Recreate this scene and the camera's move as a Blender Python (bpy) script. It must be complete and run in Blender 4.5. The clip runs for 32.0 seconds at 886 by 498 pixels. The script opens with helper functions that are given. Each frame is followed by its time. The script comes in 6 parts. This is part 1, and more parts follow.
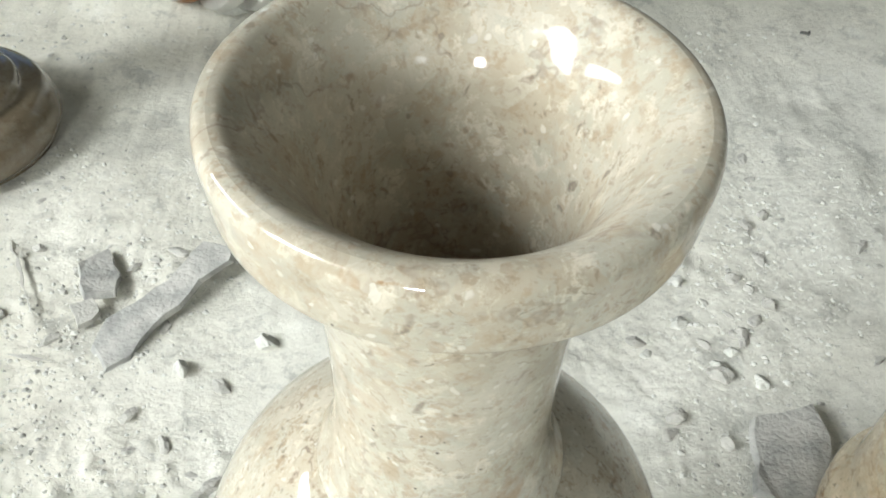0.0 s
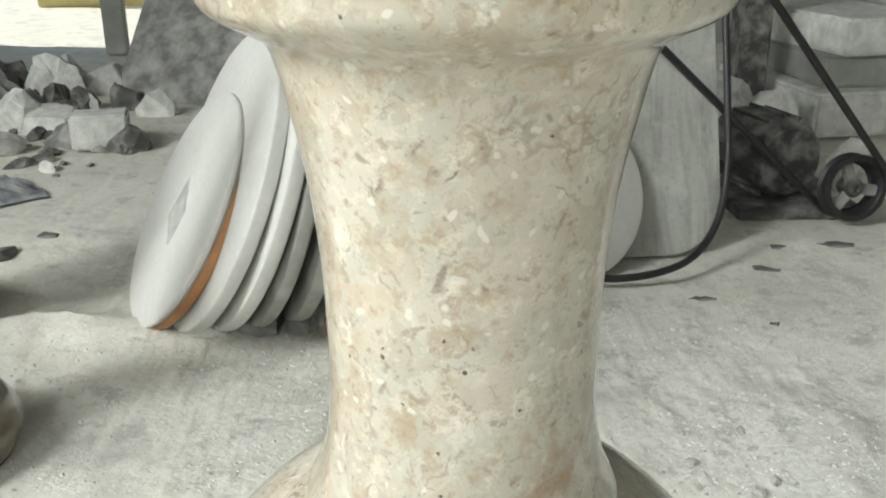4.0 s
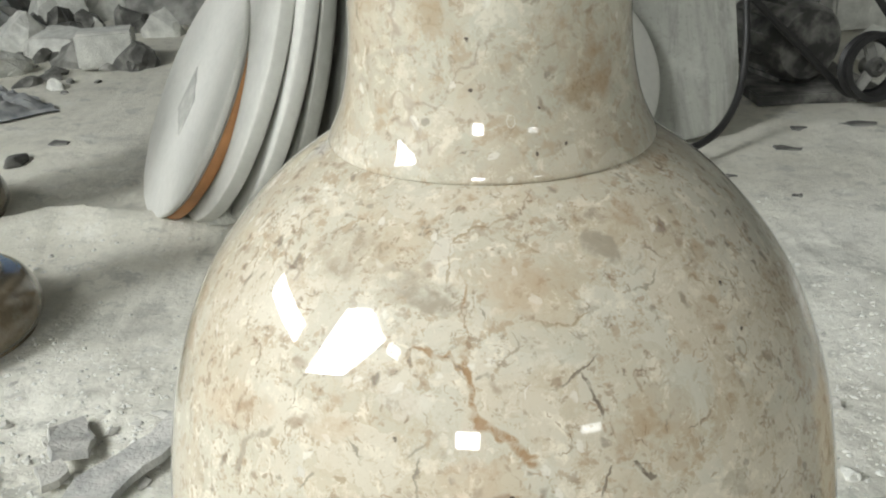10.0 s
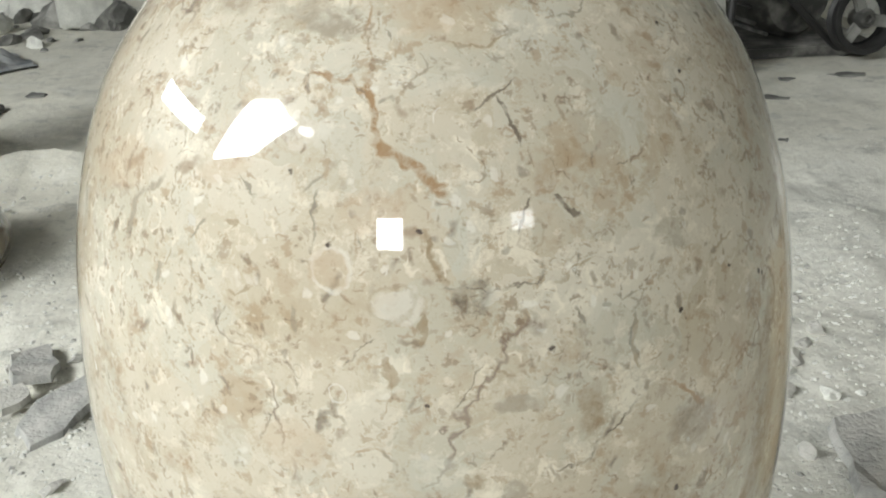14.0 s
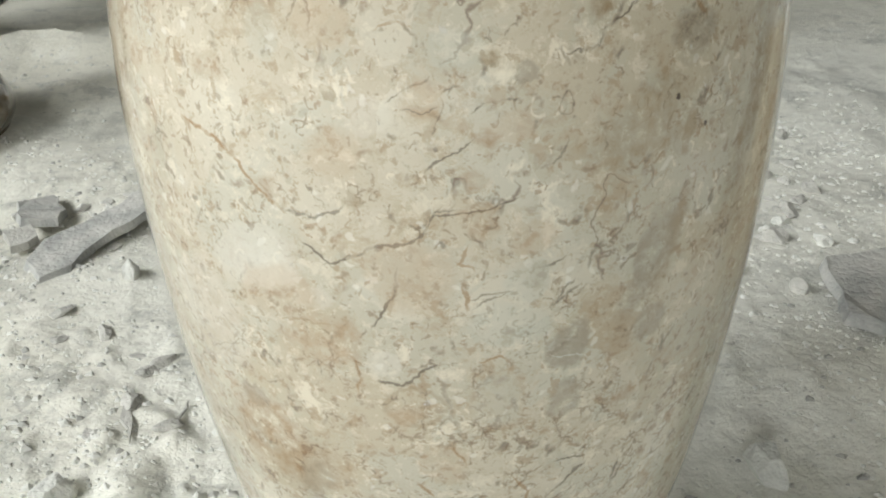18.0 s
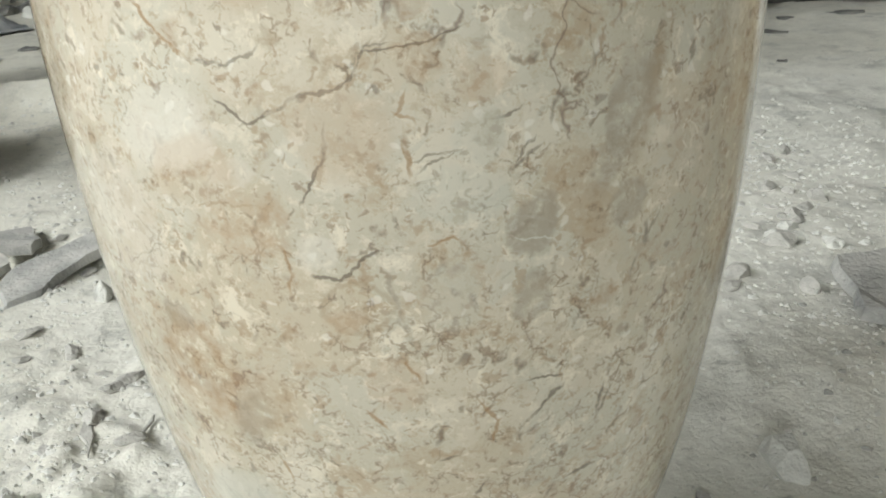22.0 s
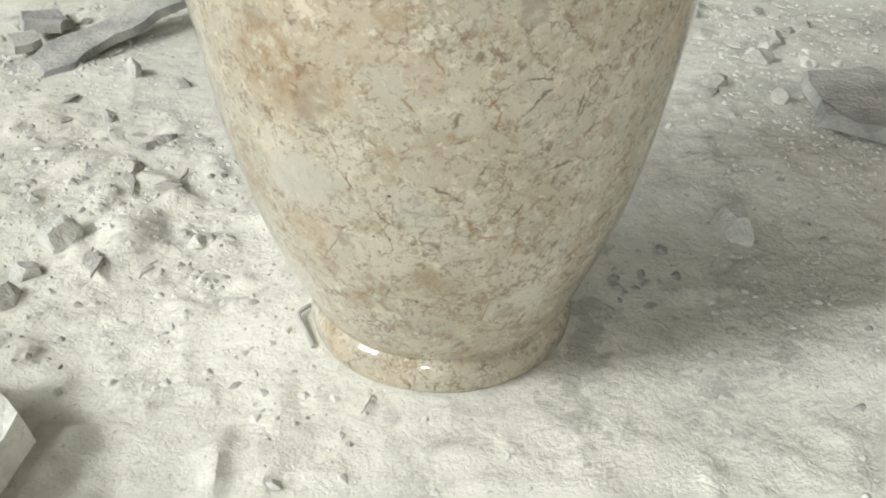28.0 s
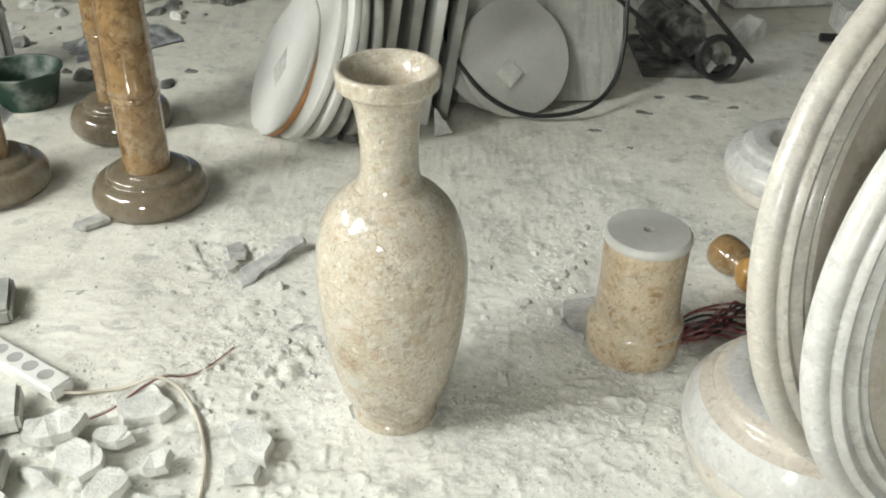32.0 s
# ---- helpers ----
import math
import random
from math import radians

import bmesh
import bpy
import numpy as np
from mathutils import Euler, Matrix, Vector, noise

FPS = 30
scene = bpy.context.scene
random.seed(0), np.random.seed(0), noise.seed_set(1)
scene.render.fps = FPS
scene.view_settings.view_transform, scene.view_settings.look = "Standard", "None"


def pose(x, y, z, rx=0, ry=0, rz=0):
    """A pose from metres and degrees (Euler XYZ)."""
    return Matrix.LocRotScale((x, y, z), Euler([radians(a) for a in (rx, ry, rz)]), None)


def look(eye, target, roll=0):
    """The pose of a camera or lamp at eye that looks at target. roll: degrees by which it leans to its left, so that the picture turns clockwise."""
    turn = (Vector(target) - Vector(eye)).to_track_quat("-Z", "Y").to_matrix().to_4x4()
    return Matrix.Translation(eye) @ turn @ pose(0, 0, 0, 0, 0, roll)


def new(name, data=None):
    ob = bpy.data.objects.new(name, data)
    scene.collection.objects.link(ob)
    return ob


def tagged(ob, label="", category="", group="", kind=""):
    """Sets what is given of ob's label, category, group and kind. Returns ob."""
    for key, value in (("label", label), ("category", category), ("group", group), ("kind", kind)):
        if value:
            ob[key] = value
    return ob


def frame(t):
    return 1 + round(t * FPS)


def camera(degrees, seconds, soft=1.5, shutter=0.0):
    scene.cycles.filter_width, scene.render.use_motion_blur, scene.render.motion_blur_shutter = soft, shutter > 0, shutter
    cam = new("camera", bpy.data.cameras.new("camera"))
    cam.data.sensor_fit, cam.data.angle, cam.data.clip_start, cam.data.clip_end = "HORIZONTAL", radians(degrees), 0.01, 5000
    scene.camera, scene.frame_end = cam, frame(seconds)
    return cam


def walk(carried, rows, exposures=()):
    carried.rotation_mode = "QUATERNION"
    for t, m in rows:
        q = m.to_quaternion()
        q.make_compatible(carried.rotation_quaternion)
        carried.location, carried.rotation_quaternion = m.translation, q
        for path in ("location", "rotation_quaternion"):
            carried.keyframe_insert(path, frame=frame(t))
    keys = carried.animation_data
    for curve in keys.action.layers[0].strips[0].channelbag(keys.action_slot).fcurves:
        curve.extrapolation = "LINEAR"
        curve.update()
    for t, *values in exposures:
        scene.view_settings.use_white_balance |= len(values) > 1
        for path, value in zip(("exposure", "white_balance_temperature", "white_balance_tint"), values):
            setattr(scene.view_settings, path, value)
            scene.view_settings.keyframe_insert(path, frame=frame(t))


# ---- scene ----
cam = camera(51.53, 32.0, soft=2.0)
# seconds, place in metres, yaw, pitch, roll
PATH = [
    (0, -0.0087, -0.2642, 0.9854, 0.78, -46.18, -1.83),
    (0.5, -0.0093, -0.2664, 0.9568, 0.08, -43.39, -1.74),
    (1, -0.0100, -0.2766, 0.9268, -0.78, -40.43, -1.51),
    (1.5, -0.0152, -0.2707, 0.9167, -1.12, -38.44, -1.67),
    (2, -0.0096, -0.2728, 0.8996, -1.54, -35.97, -1.48),
    (2.5, -0.0152, -0.2806, 0.8779, -1.94, -32.52, -0.93),
    (3, -0.0149, -0.2987, 0.8399, -2.40, -27.70, -0.51),
    (3.5, -0.0185, -0.3171, 0.8136, -2.58, -23.42, -0.17),
    (5.5, -0.0270, -0.3602, 0.7272, -2.57, -18.48, 1.05),
    (6, -0.0267, -0.3616, 0.7129, -2.64, -18.67, 1.17),
    (6.5, -0.0295, -0.3651, 0.7038, -2.73, -18.96, 1.43),
    (7, -0.0314, -0.3618, 0.7011, -2.63, -19.22, 1.63),
    (7.5, -0.0334, -0.3585, 0.6924, -2.42, -19.89, 1.93),
    (8, -0.0358, -0.3570, 0.6885, -2.31, -20.76, 2.12),
    (8.5, -0.0374, -0.3544, 0.6909, -2.32, -22.08, 2.11),
    (9, -0.0347, -0.3569, 0.6844, -2.46, -23.14, 2.11),
    (9.5, -0.0274, -0.3608, 0.6807, -2.51, -23.80, 2.17),
    (10, -0.0310, -0.3587, 0.6679, -2.52, -24.10, 2.27),
    (10.5, -0.0306, -0.3565, 0.6565, -2.44, -24.41, 2.45),
    (11, -0.0235, -0.3366, 0.6248, -2.45, -24.52, 2.69),
    (11.5, -0.0194, -0.3344, 0.6146, -2.23, -24.85, 2.75),
    (12, -0.0109, -0.3345, 0.6067, -2.63, -25.11, 2.64),
    (12.5, -0.0040, -0.3399, 0.5990, -2.90, -25.27, 2.41),
    (13, -0.0005, -0.3498, 0.6023, -3.04, -24.98, 2.27),
    (13.5, -0.0017, -0.3586, 0.5967, -3.03, -24.90, 2.13),
    (14, -0.0080, -0.3664, 0.5848, -2.84, -25.02, 2.15),
    (14.5, -0.0112, -0.3719, 0.5745, -2.31, -25.25, 2.16),
    (16.5, -0.0140, -0.4073, 0.5354, -2.63, -26.24, 1.53),
    (17, -0.0161, -0.4082, 0.5305, -2.63, -26.68, 1.51),
    (17.5, -0.0256, -0.4202, 0.5045, -2.48, -27.59, 1.35),
    (18, -0.0204, -0.4302, 0.4917, -2.71, -28.44, 1.35),
    (18.5, -0.0163, -0.4441, 0.4833, -2.74, -28.96, 1.44),
    (19, -0.0240, -0.4601, 0.4592, -2.28, -29.40, 1.20),
    (19.5, -0.0235, -0.4626, 0.4412, -2.52, -28.86, 1.35),
    (20, -0.0247, -0.4335, 0.4387, -2.72, -25.35, 2.49),
    (20.5, -0.0290, -0.4084, 0.4276, -2.64, -24.38, 2.68),
    (21, -0.0138, -0.4113, 0.4290, -2.74, -23.74, 3.14),
    (21.5, -0.0049, -0.4152, 0.4181, -2.75, -23.56, 3.02),
    (22, -0.0010, -0.4164, 0.4055, -2.88, -23.58, 3.03),
    (22.5, -0.0001, -0.4192, 0.3939, -2.94, -23.81, 3.04),
    (23, -0.0015, -0.4240, 0.3748, -3.01, -24.25, 2.88),
    (23.5, -0.0071, -0.4216, 0.3545, -3.03, -24.94, 2.71),
    (24, -0.0142, -0.4211, 0.3353, -2.91, -26.17, 2.51),
    (24.5, -0.0232, -0.4124, 0.3117, -2.88, -27.52, 2.28),
    (25, -0.0171, -0.4066, 0.2927, -2.99, -28.26, 2.16),
    (25.5, -0.0231, -0.3863, 0.2574, -2.92, -28.47, 1.94),
    (26, -0.0286, -0.3466, 0.2228, -3.16, -28.05, 1.53),
    (26.5, -0.0170, -0.3355, 0.2004, -3.68, -28.63, 1.20),
    (28.5, -0.0185, -0.6753, 0.5890, -1.36, -33.95, -0.53),
    (29, 0.0166, -0.8409, 0.8282, -0.78, -34.27, -0.08),
    (29.5, 0.0159, -0.9699, 0.9696, -0.54, -34.56, 0.05),
    (30, 0.0121, -1.1220, 1.0905, -0.68, -34.42, 0.17),
    (30.5, 0.0259, -1.2928, 1.2436, -0.85, -33.63, 0.28),
    (31, 0.0791, -1.3328, 1.3296, -0.81, -33.07, -0.11),
    (31.5, 0.1084, -1.3932, 1.3526, 0.59, -32.84, -0.37),
    (32, 0.1179, -1.5103, 1.3897, 1.05, -32.79, -0.62),
]
EXPOSURES = [(0, 0.17, 6550, 6.0), (2, 0.12, 6550, 6.0), (3, 0.06, 6600, 6.5), (6, 0.04, 6600, 6.5), (8, -0.09, 6600, 6.5), (11, -0.16, 6650, 7.0), (14, -0.18, 6650, 7.0), (18, -0.24, 6650, 7.0), (24, -0.23, 6650, 7.0), (26, -0.26, 6650, 7.0), (29, -0.14, 6800, 7.0), (32, -0.04, 6800, 7.0)]
walk(cam, [(t, pose(x, y, z, 90 + pitch, roll, yaw)) for t, x, y, z, yaw, pitch, roll in PATH], EXPOSURES)

# ---- light ----
world = bpy.data.worlds.new("sky")
scene.world = world
world.use_nodes = True
wn = world.node_tree
sky = wn.nodes.new("ShaderNodeTexSky")
sky.sky_type, sky.sun_disc = "NISHITA", False
sky.sun_elevation, sky.sun_rotation = radians(50), radians(-100)
wn.links.new(sky.outputs[0], wn.nodes["Background"].inputs[0])
wn.nodes["Background"].inputs[1].default_value = 0.12

sun = bpy.data.lights.new("sun", "SUN")
sun.energy, sun.angle, sun.color = 5.0, radians(2), (1.0, 0.97, 0.92)
sun_ob = new("sun", sun)
sun_ob.matrix_world = look((-6, 1, 8), (0, 0, 0))


def opening_light(name, centre, aim, w, h, power, color=(0.96, 0.98, 1.0)):
    """Sky light that comes in through an opening of the shed."""
    d = bpy.data.lights.new(name, "AREA")
    d.shape, d.size, d.size_y, d.energy, d.color = "RECTANGLE", w, h, power, color
    ob = new(name, d)
    ob.matrix_world = look(centre, aim)
    return ob


WX, EX, SY, NY, TOP = -3.6, 4.2, -4.6, 5.2, 4.7
opening_light("daylight_west", (WX - 0.24, -1.85, 3.23), (0, -1.85, 3.23), 1.9, 2.74, 700)
opening_light("daylight_west_low", (WX + 0.12, 0.52, 2.07), (-0.9, 1.1, 0), 1.5, 0.32, 62)
opening_light("daylight_west_high", (WX + 0.12, -3.05, 4.35), (0, -0.5, 0.3), 0.5, 0.3, 9)
opening_light("daylight_south", (-1.14, SY + 0.12, 1.90), (-0.4, 0, 0.3), 0.6, 0.48, 88)
opening_light("daylight_south_small", (2.15, SY + 0.12, 2.02), (1.0, 0, 0.3), 0.6, 0.3, 7)


# ---- materials ----
def mat(name):
    m = bpy.data.materials.new(name)
    m.use_nodes = True
    return m, m.node_tree, m.node_tree.nodes["Principled BSDF"]


def nd(nt, kind, ins=None, **attrs):
    n = nt.nodes.new("ShaderNode" + kind)
    for k, v in attrs.items():
        setattr(n, k, v)
    for k, v in (ins or {}).items():
        s = n.inputs[k]
        if isinstance(v, bpy.types.NodeSocket):
            nt.links.new(v, s)
        else:
            s.default_value = v
    return n


def coords(nt):
    return nd(nt, "TexCoord").outputs["Object"]


def fac(nt, v, lo, hi, a=0.0, b=1.0):
    return nd(nt, "MapRange", {"Value": v, "From Min": lo, "From Max": hi, "To Min": a, "To Max": b}).outputs["Result"]


def mathn(nt, op, a, b=0.0, c=0.0):
    n = nd(nt, "Math", {0: a, 1: b, 2: c}, operation=op)
    return n.outputs[0]


def mixc(nt, f, a, b, blend="MIX"):
    n = nt.nodes.new("ShaderNodeMix")
    n.data_type, n.blend_type = "RGBA", blend
    for i, v in ((0, f), (6, a), (7, b)):
        if isinstance(v, bpy.types.NodeSocket):
            nt.links.new(v, n.inputs[i])
        elif i == 0:
            n.inputs[i].default_value = v
        else:
            n.inputs[i].default_value = (*v[:3], 1)
    return n.outputs[2]


def noise_tex(nt, vec, scale, detail=4.0, rough=0.55, dist=0.0):
    return nd(nt, "TexNoise", {"Vector": vec, "Scale": scale, "Detail": detail, "Roughness": rough, "Distortion": dist})


def bump(nt, bsdf, height, strength, distance):
    b = nd(nt, "Bump", {"Height": height, "Strength": strength, "Distance": distance})
    nt.links.new(b.outputs[0], bsdf.inputs["Normal"])


def shift(nt, vec, off):
    return nd(nt, "VectorMath", {0: vec, 1: off}, operation="ADD").outputs[0]


def plain(name, color, rough=0.6, metal=0.0, var=0.25, scale=20.0, bumpy=0.0, dust=0.0):
    """A surface with grain, blotches and, where asked, a film of stone dust."""
    m, nt, b = mat(name)
    c = coords(nt)
    n1 = noise_tex(nt, c, scale, 5).outputs["Fac"]
    n2 = noise_tex(nt, c, scale * 7, 3).outputs["Fac"]
    dark = [x * (1 - var) for x in color]
    light = [min(1, x * (1 + var)) for x in color]
    col = mixc(nt, fac(nt, n1, 0.3, 0.7), dark, light)
    col = mixc(nt, fac(nt, n2, 0.35, 0.75, 0, 0.35), col, [x * 0.75 for x in color])
    if dust:
        up = nd(nt, "SeparateXYZ", {0: nd(nt, "NewGeometry").outputs["Normal"]}).outputs[2]
        film = mathn(nt, "ADD", fac(nt, up, -0.4, 1.0, 0.0, dust), fac(nt, n1, 0.35, 0.7, -0.3, 0.35))
        f2 = nd(nt, "Clamp", {0: film}).outputs[0]
        col = mixc(nt, f2, col, (0.55, 0.54, 0.5))
        nt.links.new(fac(nt, f2, 0, 1, rough, 0.9), b.inputs["Roughness"])
    else:
        nt.links.new(fac(nt, n1, 0.3, 0.7, rough * 0.85, min(1, rough * 1.15)), b.inputs["Roughness"])
    nt.links.new(col, b.inputs["Base Color"])
    b.inputs["Metallic"].default_value = metal
    if bumpy:
        bump(nt, b, n2, bumpy, 0.004)
    return m


def marble(name, cream, tan, grey, rough=0.12, flecks=1.0, marks=(), dots=(), coat=0.5, grain=1.0, rust=0.4):
    """Shelly limestone: clouded ground, ragged tan and grey patches, scattered short flecks, pits, stained cracks."""
    m, nt, b = mat(name)
    c0 = coords(nt)

    def jog(vec, scale, amount, detail=3):
        rgb = nd(nt, "SeparateColor", {0: noise_tex(nt, vec, scale, detail).outputs["Color"]}).outputs
        xyz = nd(nt, "CombineXYZ", {0: rgb[0], 1: rgb[1], 2: rgb[2]}).outputs[0]
        w = nd(nt, "VectorMath", {0: xyz, 1: (0.5, 0.5, 0.5)}, operation="SUBTRACT").outputs[0]
        w = nd(nt, "VectorMath", {0: w, "Scale": amount}, operation="SCALE").outputs[0]
        return nd(nt, "VectorMath", {0: vec, 1: w}, operation="ADD").outputs[0]
    c = jog(c0, 30 * grain, 0.02 / grain)
    cr = jog(c, 150 * grain, 0.008 / grain)
    cloud = noise_tex(nt, cr, 9 * grain, 8, 0.68).outputs["Fac"]
    cloud2 = noise_tex(nt, shift(nt, cr, (3.1, 1.7, 5.2)), 18 * grain, 8, 0.7).outputs["Fac"]
    cloud3 = noise_tex(nt, shift(nt, cr, (9.1, 4.7, 0.2)), 24 * grain, 7, 0.7).outputs["Fac"]
    fine = noise_tex(nt, c0, 260 * grain, 4, 0.75).outputs["Fac"]
    cloud4 = noise_tex(nt, shift(nt, cr, (1.1, 8.7, 6.2)), 42 * grain, 7, 0.7).outputs["Fac"]
    col = mixc(nt, fac(nt, cloud, 0.45, 0.62, 0, 0.5), cream, tan)
    col = mixc(nt, fac(nt, cloud2, 0.51, 0.57, 0, 0.7), col, grey)
    col = mixc(nt, fac(nt, cloud4, 0.53, 0.60, 0, 0.5), col, tan)
    col = mixc(nt, fac(nt, cloud3, 0.57, 0.64, 0, rust), col, [x * y for x, y in zip(tan, (0.82, 0.68, 0.55))])
    col = mixc(nt, fac(nt, cloud3, 0.43, 0.37, 0, 0.6), col, [min(1, x * 1.2) for x in cream])
    # ragged light and dark crumbs
    crumb = noise_tex(nt, cr, 85 * grain, 6, 0.72).outputs["Fac"]
    crumb2 = noise_tex(nt, shift(nt, cr, (6, 1, 3)), 65 * grain, 7, 0.75).outputs["Fac"]
    col = mixc(nt, fac(nt, crumb, 0.55, 0.63, 0, 0.5), col, [min(1, x * 1.3) for x in cream])
    col = mixc(nt, fac(nt, crumb2, 0.57, 0.64, 0, 0.6), col, [x * 0.62 for x in tan])
    col = mixc(nt, fac(nt, crumb2, 0.42, 0.35, 0, 0.45), col, [x * 0.75 for x in grey])
    col = mixc(nt, fac(nt, fine, 0.54, 0.72, 0, 0.4), col, [x * 0.5 for x in grey])
    # short thin flecks in several directions, more of them in some patches
    dense = fac(nt, noise_tex(nt, shift(nt, c, (5, 2, 8)), 9 * grain, 4).outputs["Fac"], 0.38, 0.64, 0.0, 1.0)
    for k, (turn, sc, long, tone, amt) in enumerate(((20, 150, 5.0, (0.14, 0.115, 0.085), 0.85), (-42, 190, 4.0, (0.17, 0.13, 0.095), 0.8), (80, 130, 4.5, (0.16, 0.125, 0.09), 0.8), (-72, 260, 3.0, (0.18, 0.145, 0.11), 0.8), (50, 90, 4.5, (0.24, 0.15, 0.085), 0.6))):
        mp = nd(nt, "Mapping", {"Vector": shift(nt, jog(c0, 110 * grain, 0.012 / grain, 3), (k * 1.7, k * 0.9, 0)), "Rotation": (radians(turn * 0.5), radians(turn), 0), "Scale": (1, 1, long)}, vector_type="TEXTURE")
        v = nd(nt, "TexVoronoi", {"Vector": mp.outputs[0], "Scale": sc * grain})
        pk = nd(nt, "SeparateColor", {0: v.outputs["Color"]})
        body_f = fac(nt, mathn(nt, "ADD", v.outputs["Distance"], fac(nt, pk.outputs[2], 0, 1, 0, 0.14)), 0.34, 0.16)
        sel = fac(nt, mathn(nt, "ADD", pk.outputs[0], mathn(nt, "MULTIPLY", dense, 0.22)), 0.90, 0.97, 0, amt * flecks)
        col = mixc(nt, mathn(nt, "MULTIPLY", body_f, sel), col, tone)
    # pits and white specks
    pit = nd(nt, "TexVoronoi", {"Vector": cr, "Scale": 150 * grain})
    pc = nd(nt, "SeparateColor", {0: pit.outputs["Color"]})
    spot = fac(nt, pit.outputs["Distance"], 0.30, 0.2)
    col = mixc(nt, mathn(nt, "MULTIPLY", spot, fac(nt, pc.outputs[0], 0.93, 0.95, 0, 0.75 * flecks)), col, (0.08, 0.065, 0.055))
    col = mixc(nt, mathn(nt, "MULTIPLY", spot, fac(nt, pc.outputs[1], 0.88, 0.9, 0, min(0.35, 0.5 * flecks))), col, (0.70, 0.69, 0.63))
    # fine crackle between grains, in patches
    for k, (sc, wid, amt) in enumerate(((48, 0.05, 0.55), (95, 0.07, 0.5))):
        cv = nd(nt, "TexVoronoi", {"Vector": shift(nt, jog(cr, 60 * grain, 0.014 / grain), (k * 3.0, 0, 0)), "Scale": sc * grain}, feature="DISTANCE_TO_EDGE")
        gate = fac(nt, noise_tex(nt, shift(nt, c, (8, 1 + 5 * k, 4)), 12 * grain, 4, 0.6).outputs["Fac"], 0.50, 0.58)
        broken = fac(nt, noise_tex(nt, shift(nt, c, (4, 3, 2 + k)), 70 * grain, 3).outputs["Fac"], 0.46, 0.56)
        line = mathn(nt, "MULTIPLY", fac(nt, cv.outputs["Distance"], wid, wid * 0.2, 0, amt * flecks), mathn(nt, "MULTIPLY", gate, broken))
        col = mixc(nt, line, col, (0.20, 0.145, 0.10))
    # thin broken cracks
    r = noise_tex(nt, shift(nt, cr, (11, 3, 8)), 13 * grain, 4, 0.6).outputs["Fac"]
    crack = mathn(nt, "ABSOLUTE", mathn(nt, "SUBTRACT", r, 0.5))
    gate = fac(nt, noise_tex(nt, shift(nt, c, (2, 7, 1)), 15 * grain, 3).outputs["Fac"], 0.55, 0.6)
    col = mixc(nt, mathn(nt, "MULTIPLY", fac(nt, crack, 0.012, 0.002, 0, 0.7 * flecks), gate), col, (0.17, 0.12, 0.09))
    # marks of the stone, each at its own place round the axis
    ragged = jog(jog(c0, 45, 0.016), 170, 0.010)
    for ang, r0, z, sx, sz, turn, tone, amt, kind in marks:
        at = (r0 * math.sin(radians(ang)), -r0 * math.cos(radians(ang)), z)
        mp = nd(nt, "Mapping", {"Vector": ragged, "Location": at, "Rotation": (0, radians(turn), radians(ang)), "Scale": (sx, 0.03, sz)}, vector_type="TEXTURE")
        dist = nd(nt, "VectorMath", {0: mp.outputs[0]}, operation="LENGTH").outputs["Value"]
        if kind == "ring":
            f = fac(nt, mathn(nt, "ABSOLUTE", mathn(nt, "SUBTRACT", dist, 0.85)), 0.2, 0.06, 0, amt)
        elif kind == "stain":
            f = mathn(nt, "MULTIPLY", fac(nt, dist, 1.3, 0.5, 0, amt), fac(nt, cloud3, 0.36, 0.56, 0.25, 1))
        else:
            f = fac(nt, dist, 1.1, 0.7, 0, amt)
        col = mixc(nt, f, col, tone)
    for ang, r0, z, size in dots:
        at = (r0 * math.sin(radians(ang)), -r0 * math.cos(radians(ang)), z)
        dist = nd(nt, "VectorMath", {0: cr, 1: at}, operation="DISTANCE").outputs["Value"]
        col = mixc(nt, fac(nt, dist, size * 1.1, size * 0.6, 0, 0.9), col, (0.05, 0.035, 0.03))
    nt.links.new(col, b.inputs["Base Color"])
    nt.links.new(fac(nt, cloud2, 0.3, 0.7, rough * 0.8, rough * 1.3), b.inputs["Roughness"])
    b.inputs["IOR"].default_value = 1.5
    if coat:
        b.inputs["Coat Weight"].default_value = coat
        b.inputs["Coat Roughness"].default_value = 0.03
    bump(nt, b, fine, 0.02, 0.001)
    return m


